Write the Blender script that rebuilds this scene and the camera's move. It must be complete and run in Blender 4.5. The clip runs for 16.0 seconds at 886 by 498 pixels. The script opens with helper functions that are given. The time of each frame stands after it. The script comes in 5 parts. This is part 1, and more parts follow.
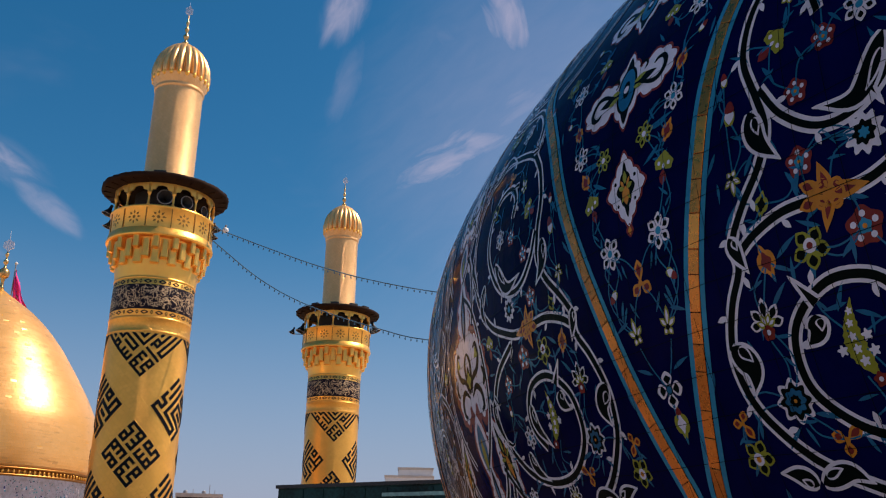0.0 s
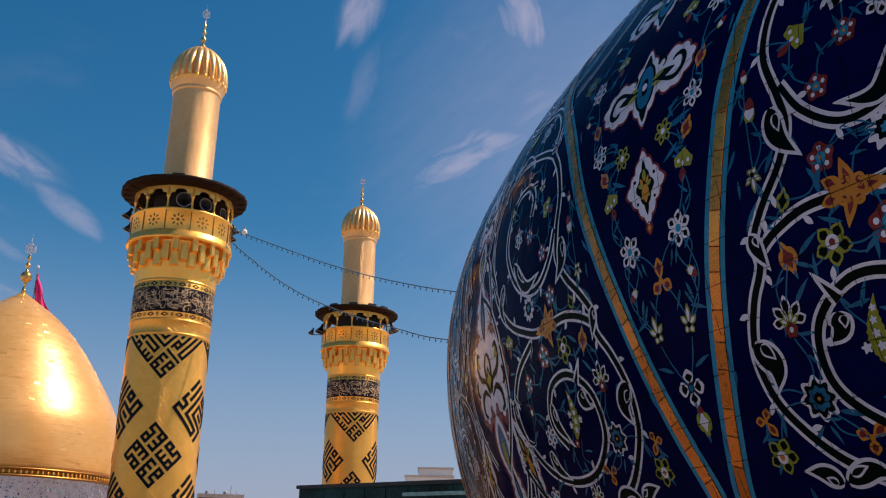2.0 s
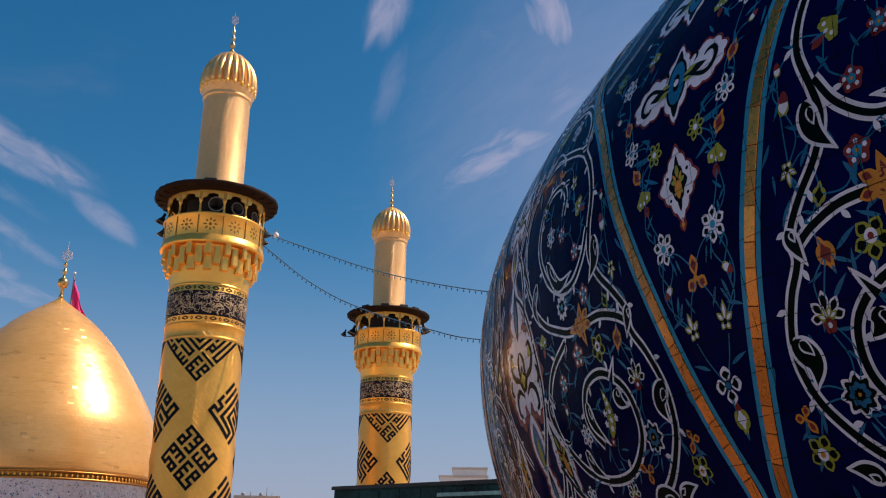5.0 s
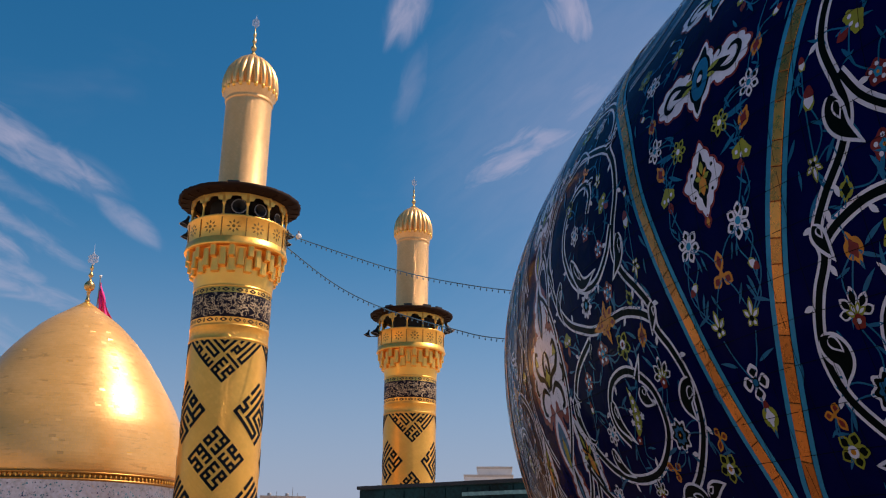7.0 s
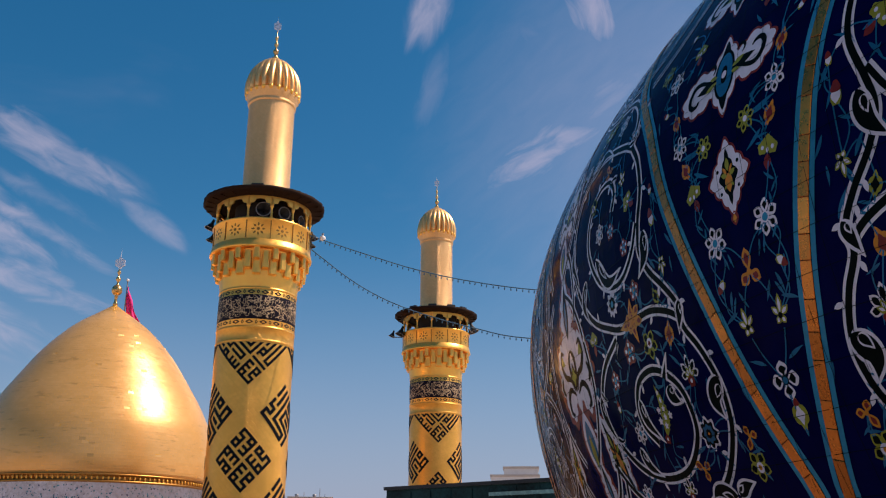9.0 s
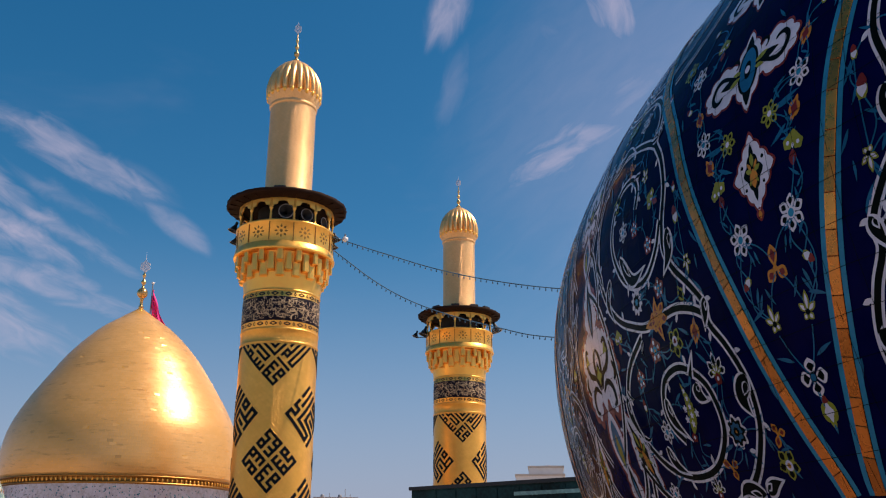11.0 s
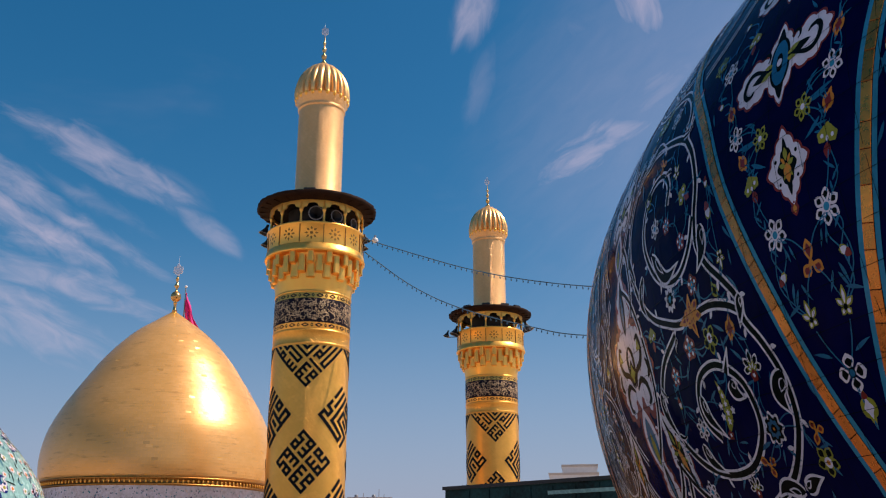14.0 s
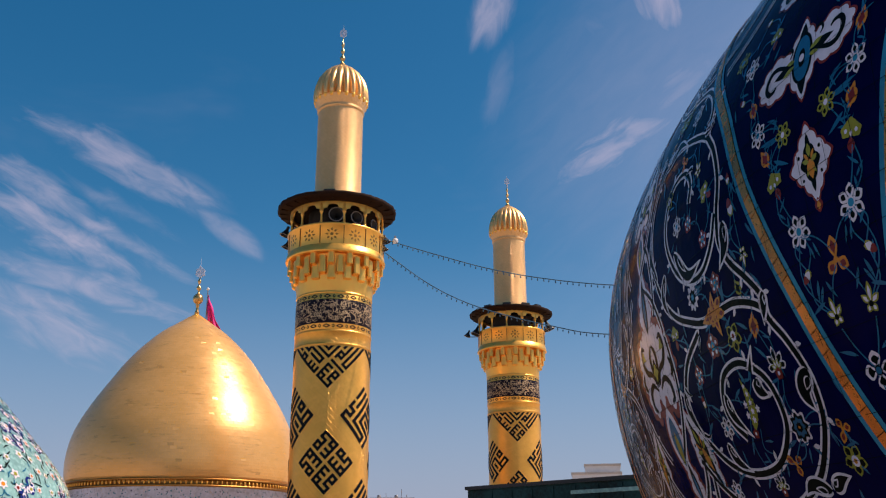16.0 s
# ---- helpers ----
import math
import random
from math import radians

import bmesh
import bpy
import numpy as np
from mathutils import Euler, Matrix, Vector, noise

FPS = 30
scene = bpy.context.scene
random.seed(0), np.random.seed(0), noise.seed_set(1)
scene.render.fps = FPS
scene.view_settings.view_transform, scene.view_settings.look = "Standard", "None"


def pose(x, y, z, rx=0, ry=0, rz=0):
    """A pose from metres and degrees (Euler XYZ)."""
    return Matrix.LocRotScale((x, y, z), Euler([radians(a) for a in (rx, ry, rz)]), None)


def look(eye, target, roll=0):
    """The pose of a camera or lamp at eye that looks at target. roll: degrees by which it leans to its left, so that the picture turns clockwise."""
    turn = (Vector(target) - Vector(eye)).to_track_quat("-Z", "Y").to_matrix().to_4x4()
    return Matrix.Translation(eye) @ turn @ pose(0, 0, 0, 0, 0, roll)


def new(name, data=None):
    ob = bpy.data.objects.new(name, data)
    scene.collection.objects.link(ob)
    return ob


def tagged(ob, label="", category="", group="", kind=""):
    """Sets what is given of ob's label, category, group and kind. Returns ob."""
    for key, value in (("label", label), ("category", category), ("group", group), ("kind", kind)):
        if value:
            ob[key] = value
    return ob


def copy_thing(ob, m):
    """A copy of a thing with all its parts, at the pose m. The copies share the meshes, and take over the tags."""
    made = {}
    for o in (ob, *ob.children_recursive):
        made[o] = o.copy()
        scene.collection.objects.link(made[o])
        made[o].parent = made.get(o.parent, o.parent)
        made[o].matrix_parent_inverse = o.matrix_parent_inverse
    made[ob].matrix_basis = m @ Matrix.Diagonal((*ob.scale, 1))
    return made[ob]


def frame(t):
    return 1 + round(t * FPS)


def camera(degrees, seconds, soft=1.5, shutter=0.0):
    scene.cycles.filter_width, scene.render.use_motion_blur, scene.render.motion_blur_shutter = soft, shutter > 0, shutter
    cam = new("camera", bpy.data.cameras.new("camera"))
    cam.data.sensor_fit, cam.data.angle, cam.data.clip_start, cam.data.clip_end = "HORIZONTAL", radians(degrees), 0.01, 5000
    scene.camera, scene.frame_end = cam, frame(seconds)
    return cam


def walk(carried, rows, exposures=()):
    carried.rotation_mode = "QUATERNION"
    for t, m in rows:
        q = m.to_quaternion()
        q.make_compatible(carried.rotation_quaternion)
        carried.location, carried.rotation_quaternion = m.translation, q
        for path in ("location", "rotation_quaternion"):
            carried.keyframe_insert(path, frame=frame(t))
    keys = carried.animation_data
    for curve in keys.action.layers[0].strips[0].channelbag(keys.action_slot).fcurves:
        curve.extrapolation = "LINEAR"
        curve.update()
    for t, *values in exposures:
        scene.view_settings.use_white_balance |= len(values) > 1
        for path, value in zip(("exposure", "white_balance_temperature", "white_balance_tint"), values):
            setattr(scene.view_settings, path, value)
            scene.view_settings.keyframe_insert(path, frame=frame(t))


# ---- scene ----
EYE = 13.0
cam = camera(52.18, 16.0, soft=1.15)
ROWS = [
    (0.0, 0.0000, 0.0000, 0.0000, 108.928, -0.951, -7.179),
    (0.5, -0.0007, -0.0002, -0.0001, 108.918, -0.911, -6.881),
    (1.0, -0.0014, -0.0004, -0.0001, 108.915, -0.887, -6.574),
    (1.5, -0.0021, -0.0006, -0.0002, 108.909, -0.837, -6.257),
    (2.0, -0.0028, -0.0008, -0.0002, 108.889, -0.806, -5.933),
    (2.5, -0.0034, -0.0010, -0.0002, 108.895, -0.787, -5.603),
    (3.0, -0.0041, -0.0012, -0.0003, 108.880, -0.743, -5.243),
    (3.5, -0.0048, -0.0014, -0.0003, 108.879, -0.700, -4.888),
    (4.0, -0.0054, -0.0016, -0.0003, 108.878, -0.643, -4.505),
    (6.5, -0.0085, -0.0025, -0.0004, 108.845, -0.441, -2.695),
    (7.0, -0.0091, -0.0026, -0.0003, 108.827, -0.400, -2.261),
    (7.5, -0.0096, -0.0028, -0.0003, 108.822, -0.365, -1.882),
    (8.0, -0.0102, -0.0029, -0.0003, 108.826, -0.293, -1.447),
    (8.5, -0.0108, -0.0031, -0.0003, 108.824, -0.257, -1.044),
    (9.0, -0.0113, -0.0032, -0.0003, 108.829, -0.218, -0.617),
    (11.5, -0.0139, -0.0038, -0.0001, 108.808, -0.004, 1.239),
    (12.0, -0.0144, -0.0040, -0.0000, 108.803, 0.043, 1.527),
    (12.5, -0.0149, -0.0041, 0.0001, 108.804, 0.076, 1.857),
    (13.0, -0.0153, -0.0042, 0.0001, 108.808, 0.129, 2.217),
    (13.5, -0.0158, -0.0043, 0.0002, 108.800, 0.163, 2.576),
    (14.0, -0.0162, -0.0044, 0.0003, 108.791, 0.187, 2.997),
    (14.5, -0.0167, -0.0044, 0.0003, 108.795, 0.243, 3.409),
    (15.0, -0.0171, -0.0045, 0.0004, 108.813, 0.287, 3.813),
    (15.5, -0.0175, -0.0046, 0.0005, 108.802, 0.275, 4.102),
    (16.0, -0.0179, -0.0047, 0.0006, 108.799, 0.305, 4.383),
]
walk(cam, [(t, pose(x, y, EYE + z, rx, ry, rz)) for t, x, y, z, rx, ry, rz in ROWS], exposures=[(0.0, 0.0, 6600, 20), (16.0, 0.0, 6600, 20)])

# ---- world, sun ----
SKY_STRENGTH, SUN_POWER, CLOUD_TONE = 0.095, 5.2, (6.1, 5.6, 6.7, 1)
HAZE = (3.2, 3.8, 5.3, 1)
# banks of cirrus: azimuth, elevation, half length, half width, lean, density
CLOUDS = [
    (11.4, 33.3, 2.2, 1.3, -69, 0.66), (-0.6, 33.6, 2.4, 1.2, 68, 0.5), (6.9, 32.0, 1.2, 0.9, -38, 0.16), (-0.2, 29.0, 2.6, 0.9, 75, 0.16),
    (7.5, 24.9, 4.2, 1.3, 26, 0.5), (13.1, 28.1, 3.4, 1.5, 32, 0.3), (-25.3, 22.9, 5.4, 1.15, -21, 0.46), (-18.3, 19.3, 2.4, 0.7, -32, 0.42),
    (-28.6, 18.3, 4.4, 1.1, -25, 0.60), (-25.0, 18.4, 4.6, 0.7, -26, 0.50), (-30.0, 20.8, 3.2, 0.9, -26, 0.44), (-26.2, 15.4, 6.0, 0.9, -13, 0.48),
    (-28.0, 12.9, 4.6, 1.5, -25, 0.44), (-25.0, 20.2, 3.4, 0.7, -24, 0.22), (-21.0, 21.5, 2.5, 1.2, -20, 0.14), (15.0, 27.0, 15.0, 11.0, 35, 0.30), (10.0, 31.0, 6.0, 4.0, 60, 0.16),
]
SUN = Vector((0.60, 0.06, 0.80)).normalized()
EL, AZ = math.asin(SUN.z), math.atan2(SUN.x, SUN.y)


class Tree:
    """A short way to write node trees."""

    def __init__(self, tree):
        self.t = tree
        tree.nodes.clear()

    def __call__(self, kind, **kw):
        n = self.t.nodes.new(kind)
        for k, v in kw.items():
            setattr(n, k, v)
        return n

    def link(self, a, b):
        self.t.links.new(a, b)

    def put(self, sock, v):
        if isinstance(v, bpy.types.NodeSocket):
            self.t.links.new(v, sock)
        else:
            sock.default_value = v

    def math(self, op, a, b=0.0, c=0.0, clamp=False):
        n = self("ShaderNodeMath", operation=op, use_clamp=clamp)
        self.put(n.inputs[0], a), self.put(n.inputs[1], b), self.put(n.inputs[2], c)
        return n.outputs[0]

    def vmath(self, op, a, b=(0, 0, 0)):
        n = self("ShaderNodeVectorMath", operation=op)
        self.put(n.inputs[0], a), self.put(n.inputs[1], b)
        return n.outputs["Value"] if op in ("DOT_PRODUCT", "LENGTH") else n.outputs[0]

    def mix(self, f, a, b, blend="MIX"):
        n = self("ShaderNodeMix", data_type="RGBA", blend_type=blend)
        self.put(n.inputs[0], f), self.put(n.inputs[6], a), self.put(n.inputs[7], b)
        return n.outputs[2]

    def ramp(self, v, lo, hi, a=0.0, b=1.0):
        n = self("ShaderNodeMapRange", interpolation_type="SMOOTHSTEP")
        for i, x in enumerate((v, lo, hi, a, b)):
            self.put(n.inputs[i], x)
        return n.outputs[0]

    def noise(self, vec, scale, detail=4, rough=0.5, out="Fac", dist=0.0):
        n = self("ShaderNodeTexNoise")
        self.put(n.inputs["Vector"], vec)
        n.inputs["Scale"].default_value, n.inputs["Detail"].default_value = scale, detail
        n.inputs["Roughness"].default_value, n.inputs["Distortion"].default_value = rough, dist
        return n.outputs[out]


def heading(az, el):
    a, e = radians(az), radians(el)
    return Vector((math.sin(a) * math.cos(e), math.cos(a) * math.cos(e), math.sin(e)))


world = bpy.data.worlds.new("sky")
scene.world = world
world.use_nodes = True
g = Tree(world.node_tree)
sky = g("ShaderNodeTexSky", sky_type="NISHITA", sun_disc=False, sun_elevation=EL, sun_rotation=AZ)
sky.altitude, sky.air_density, sky.dust_density, sky.ozone_density = 50, 1.0, 0.6, 3.0
way = g("ShaderNodeTexCoord").outputs["Generated"]
hsv = g("ShaderNodeHueSaturation")
hsv.inputs["Saturation"].default_value = 1.40
hsv.inputs["Hue"].default_value = 0.485
g.link(sky.outputs[0], hsv.inputs["Color"])
tone = hsv.outputs[0]
# dust haze towards the horizon
up = g("ShaderNodeSeparateXYZ")
g.link(way, up.inputs[0])
tone = g.mix(g.ramp(up.outputs[2], 0.36, -0.02, 0.0, 0.85), tone, HAZE)
# thin high cloud: long streaks that a noise frays, in a few banks
cloud = None
for az, el, wide, tall, lean, amount in CLOUDS:
    d0 = heading(az, el)
    e1 = Vector((d0.y, -d0.x, 0)).normalized()
    e2 = e1.cross(d0) * (1 if e1.cross(d0).z > 0 else -1)
    a1 = e1 * math.cos(radians(lean)) + e2 * math.sin(radians(lean))
    a2 = e2 * math.cos(radians(lean)) - e1 * math.sin(radians(lean))
    p = g.math("DIVIDE", g.vmath("DOT_PRODUCT", way, tuple(a1)), math.sin(radians(wide)))
    q = g.math("DIVIDE", g.math("SUBTRACT", g.vmath("DOT_PRODUCT", way, tuple(a2)), 0.0), math.sin(radians(tall)))
    comb = g("ShaderNodeCombineXYZ")
    along, across = 0.24, 0.68
    g.put(comb.inputs[0], g.math("MULTIPLY", p, along * wide)), g.put(comb.inputs[1], g.math("MULTIPLY", q, across * tall)), g.put(comb.inputs[2], az * 1.7)
    n = g.noise(comb.outputs[0], 1.4, 7, 0.56, dist=0.6)
    r2 = g.math("ADD", g.math("MULTIPLY", p, p), g.math("MULTIPLY", q, q))
    body = g.math("MULTIPLY", g.ramp(g.math("SUBTRACT", r2, g.math("MULTIPLY", g.math("SUBTRACT", n, 0.5), 0.5 if tall > 2.5 else 3.8 if wide > 3 else 2.5)), 1.5, -1.0), amount * 1.08)
    body = g.math("MULTIPLY", body, g.ramp(g.vmath("DOT_PRODUCT", way, tuple(d0)), 0.5, 0.7))
    cloud = body if cloud is None else g.math("MAXIMUM", cloud, body)
veil = g.noise(g.vmath("MULTIPLY", way, (1, 1, 2.2)), 2.6, 5, 0.6, dist=0.5)
cloud = g.math("MAXIMUM", cloud, g.ramp(veil, 0.55, 0.9, 0.0, 0.12))
tone = g.mix(cloud, tone, CLOUD_TONE)
bg = g("ShaderNodeBackground")
g.link(tone, bg.inputs[0])
bg.inputs[1].default_value = SKY_STRENGTH
g.link(bg.outputs[0], g("ShaderNodeOutputWorld").inputs[0])

lamp = bpy.data.lights.new("sun", "SUN")
lamp.energy, lamp.angle, lamp.color = SUN_POWER, radians(0.6), (1.0, 0.86, 0.68)
new("sun", lamp).matrix_world = look(SUN * 100, (0, 0, 0))


# ---- materials ----
def material(name, base, rough=0.5, metal=0.0, grain=40.0, vary=0.15, bump=0.15, relief=60.0, spread=0.08, coat=0.0, rand=0.0, ior=1.45):
    """A surface of one stuff: base colour varied at two scales, uneven gloss and fine relief, in metres."""
    m = bpy.data.materials.new(name)
    m.use_nodes = True
    g = Tree(m.node_tree)
    p = g("ShaderNodeBsdfPrincipled")
    at = g("ShaderNodeTexCoord").outputs["Object"]
    big, fine = g.noise(at, grain * 0.06, 3), g.noise(at, grain, 5, 0.6)
    f = g.math("ADD", g.math("MULTIPLY", big, 0.6), g.math("MULTIPLY", fine, 0.4))
    f = g.ramp(f, 0.3, 0.7, 1 - vary, 1 + vary)
    if rand:
        info = g("ShaderNodeObjectInfo").outputs["Random"]
        f = g.math("MULTIPLY", f, g.ramp(info, 0, 1, 1 - rand, 1 + rand))
    c = g.vmath("SCALE", (*base[:3],))
    c.node.inputs[3].default_value = 1
    g.put(c.node.inputs[3], f)
    g.link(c, p.inputs["Base Color"])
    p.inputs["Metallic"].default_value = metal
    g.put(p.inputs["Roughness"], g.ramp(fine, 0.25, 0.75, max(rough - spread, 0.02), min(rough + spread, 1)))
    p.inputs["Coat Weight"].default_value = coat
    p.inputs["IOR"].default_value = ior
    p.inputs["Coat Roughness"].default_value = 0.08
    if bump:
        b = g("ShaderNodeBump")
        b.inputs["Strength"].default_value, b.inputs["Distance"].default_value = bump, 0.02
        g.link(g.noise(at, relief, 3), b.inputs["Height"])
        g.link(b.outputs[0], p.inputs["Normal"])
    g.link(p.outputs[0], g("ShaderNodeOutputMaterial").inputs[0])
    return m


def gold_courses(name, base, radius, long, tall, rough=0.42, metal=0.8, slant=0.0, coat=0.0, joint=0.35, relief=0.12, tarnish=0.12):
    """Gilded copper tiles in courses round an upright axis."""
    m = bpy.data.materials.new(name)
    m.use_nodes = True
    g = Tree(m.node_tree)
    p = g("ShaderNodeBsdfPrincipled")
    at = g("ShaderNodeTexCoord").outputs["Object"]
    xyz = g("ShaderNodeSeparateXYZ")
    g.link(at, xyz.inputs[0])
    ang = g.math("MULTIPLY", g.math("ARCTAN2", xyz.outputs[0], xyz.outputs[1]), radius)
    comb = g("ShaderNodeCombineXYZ")
    g.put(comb.inputs[0], g.math("ADD", ang, g.math("MULTIPLY", xyz.outputs[2], slant)))
    g.put(comb.inputs[1], g.math("SUBTRACT", xyz.outputs[2], g.math("MULTIPLY", ang, slant)))
    brick = g("ShaderNodeTexBrick", offset=0.5)
    g.link(comb.outputs[0], brick.inputs["Vector"])
    for k, v in (("Scale", 1.0), ("Mortar Size", 0.035 * tall), ("Mortar Smooth", 0.3), ("Brick Width", long), ("Row Height", tall), ("Bias", 0.0)):
        brick.inputs[k].default_value = v
    brick.inputs["Color1"].default_value, brick.inputs["Color2"].default_value, brick.inputs["Mortar"].default_value = (0.3, 0.3, 0.3, 1), (0.7, 0.7, 0.7, 1), (0.5, 0.5, 0.5, 1)
    each = g("ShaderNodeSeparateColor")
    g.link(brick.outputs["Color"], each.inputs[0])
    big, fine = g.noise(at, 0.45, 4), g.noise(at, 9.0, 4, 0.6)
    f = g.math("ADD", g.math("MULTIPLY", big, 0.4), g.math("ADD", g.math("MULTIPLY", fine, 0.2), g.math("MULTIPLY", each.outputs[0], 0.25)))
    c = g.mix(g.ramp(f, 0.32, 0.62), (base[0] * 0.86, base[1] * 0.80, base[2] * 0.70, 1), (*base, 1))
    c = g.mix(g.math("MULTIPLY", brick.outputs["Fac"], joint), c, (base[0] * 0.35, base[1] * 0.25, base[2] * 0.15, 1))
    # a tarnished tile here and there
    stain = g.ramp(g.math("MULTIPLY", g.noise(g.vmath("MULTIPLY", at, (1, 1, 3.5)), 1.7, 5, 0.7), each.outputs[0]), 0.36, 0.46)
    c = g.mix(g.math("MULTIPLY", stain, tarnish), c, (0.16, 0.085, 0.025, 1))
    g.link(c, p.inputs["Base Color"])
    p.inputs["Metallic"].default_value = metal
    p.inputs["Coat Weight"].default_value, p.inputs["Coat Roughness"].default_value = coat, 0.2
    g.put(p.inputs["Roughness"], g.ramp(g.math("ADD", g.math("MULTIPLY", each.outputs[0], 0.5), g.math("MULTIPLY", fine, 0.5)), 0.3, 0.7, rough - 0.06, rough + 0.06))
    b = g("ShaderNodeBump", invert=True)
    b.inputs["Strength"].default_value, b.inputs["Distance"].default_value = relief, 0.02
    g.put(b.inputs["Height"], g.math("ADD", brick.outputs["Fac"], g.math("MULTIPLY", each.outputs[0], 0.5)))
    g.link(b.outputs[0], p.inputs["Normal"])
    g.link(p.outputs[0], g("ShaderNodeOutputMaterial").inputs[0])
    return m


GOLD = (1.0, 0.52, 0.10)
gold_shaft = gold_courses("gilded shaft sheets", GOLD, 1.93, 0.30, 0.30, 0.36, 0.72, slant=1.0, joint=0.2, relief=0.5)
gold_upper = gold_courses("gilded upper shaft sheets", (0.98, 0.60, 0.27), 1.24, 0.24, 0.24, 0.42, 0.65, slant=1.0, joint=0.2, relief=0.5)
gold_sheet = material("gold sheet", GOLD, 0.36, 0.75, 3.0, 0.14, 0.1, 6.0)
gold_dark = material("gold trim", (0.42, 0.20, 0.05), 0.4, 1.0, 8.0, 0.2, 0.2, 10.0)
enamel_black = material("blue-black enamel", (0.004, 0.004, 0.007), 0.45, 0.0, 6.0, 0.3, 0.05, ior=1.2)
cap_gold = material("matt cap gold", (1.0, 0.55, 0.20), 0.38, 0.75, 3.0, 0.14, 0.1, 6.0)
finial_gold = material("aged finial gold", (0.74, 0.44, 0.16), 0.3, 0.9, 8.0, 0.4, 0.1, 10.0)
finial_silver = material("silvered finial plate", (0.82, 0.76, 0.76), 0.3, 0.6, 8.0, 0.2, 0.1, 10.0)
rim_grey = material("dull horn rim", (0.26, 0.24, 0.23), 0.4, 0.3, 20.0, 0.3, 0.0)
dusky_wall = material("dusky brown wall", (0.06, 0.05, 0.05), 0.9, 0.0, 4.0, 0.3, 0.2, 20.0)
gilt_roof = material("tarnished gilt roof sheet", (0.20, 0.12, 0.055), 0.6, 0.2, 3.0, 0.3, 0.2, 15.0)
canopy_brown = material("weathered brown canopy", (0.024, 0.010, 0.005), 0.75, 0.0, 4.0, 0.4, 0.3, 12.0, ior=1.2)
# near-black that stands for the shade inside the minaret galleries
gallery_shade = material("painted gallery shade", (0.02, 0.016, 0.014), 0.8, 0.0, 4.0, 0.3, 0.0)
tile_navy = material("navy glazed tile", (0.0014, 0.0027, 0.042), 0.12, 0.0, 14.0, 0.4, 0.08, 13.0, ior=1.055)
concrete = material("pale concrete", (0.52, 0.45, 0.39), 0.85, 0.0, 4.0, 0.2, 0.2, 20.0)
green_metal = material("dark green sheet", (0.006, 0.036, 0.038), 0.5, 0.0, 9.0, 0.9, 0.2, ior=1.25)
sand = material("pale courtyard paving", (0.50, 0.40, 0.31), 0.9, 0.0, 2.0, 0.25, 0.2, 10.0)
roof_paving = material("pale roof paving", (0.21, 0.16, 0.13), 0.9, 0.0, 3.0, 0.3, 0.2, 15.0)
drum_tile = material("pale blue-white tile", (0.58, 0.62, 0.80), 0.3, 0.0, 5.0, 0.3, 0.1)
teal_tile = material("mint turquoise tile", (0.21, 0.39, 0.37), 0.25, 0.0, 9.0, 0.3, 0.1)


# ---- builders ----
def part(name, bm, mat, parent=None, label="", smooth=True):
    """Links a bmesh as one mesh object, under a thing or a part."""
    me = bpy.data.meshes.new(name)
    bm.normal_update()
    bm.to_mesh(me)
    bm.free()
    if smooth:
        me.shade_smooth()
    me.materials.append(mat)
    ob = new(name, me)
    ob.parent = parent
    if label:
        ob["label"] = label
    return ob


def thing(name, at, label, category, group="", kind="", turn=0.0):
    ob = new(name)
    ob.matrix_world = pose(*at, 0, 0, turn)
    return tagged(ob, label, category, group, kind)


def lathe(profile, seg=64, start=0.0, sweep=360.0, bm=None, wave=None):
    """Turns a profile of (radius, height) round z; angle 0 faces -y and grows towards +x. wave(angle, height) scales the radius."""
    bm = bm or bmesh.new()
    closed = abs(sweep - 360) < 1e-6
    cols = seg if closed else seg + 1
    grid = []
    for i in range(cols):
        a = radians(start + sweep * i / seg)
        k = [(r * (wave(a, z) if wave else 1), z) for r, z in profile]
        grid.append([bm.verts.new((r * math.sin(a), -r * math.cos(a), z)) for r, z in k])
    for i in range(seg):
        a, b = grid[i], grid[(i + 1) % cols]
        for j in range(len(profile) - 1):
            bm.faces.new((a[j], b[j], b[j + 1], a[j + 1]))
    return bm


def box(x0, x1, y0, y1, z0, z1, bm=None, bevel=0.0):
    own = bm is None
    bm = bm or bmesh.new()
    m = Matrix.Translation(((x0 + x1) / 2, (y0 + y1) / 2, (z0 + z1) / 2)) @ Matrix.Diagonal((x1 - x0, y1 - y0, z1 - z0, 1))
    bmesh.ops.create_cube(bm, size=1, matrix=m)
    if own and bevel:
        bmesh.ops.bevel(bm, geom=bm.edges[:], offset=bevel, segments=2, affect="EDGES")
    return bm


def sweep_tube(points, r, sides=6, bm=None):
    """A tube along points."""
    bm = bm or bmesh.new()
    pts = [Vector(p) for p in points]
    rings = []
    for i, p in enumerate(pts):
        d = (pts[min(i + 1, len(pts) - 1)] - pts[max(i - 1, 0)]).normalized()
        u = d.cross(Vector((0.3, 0.2, 1))).normalized()
        v = d.cross(u)
        rings.append([bm.verts.new(p + r * (math.cos(k * math.tau / sides) * u + math.sin(k * math.tau / sides) * v)) for k in range(sides)])
    for a, b in zip(rings, rings[1:]):
        for k in range(sides):
            bm.faces.new((a[k], a[(k + 1) % sides], b[(k + 1) % sides], b[k]))
    return bm

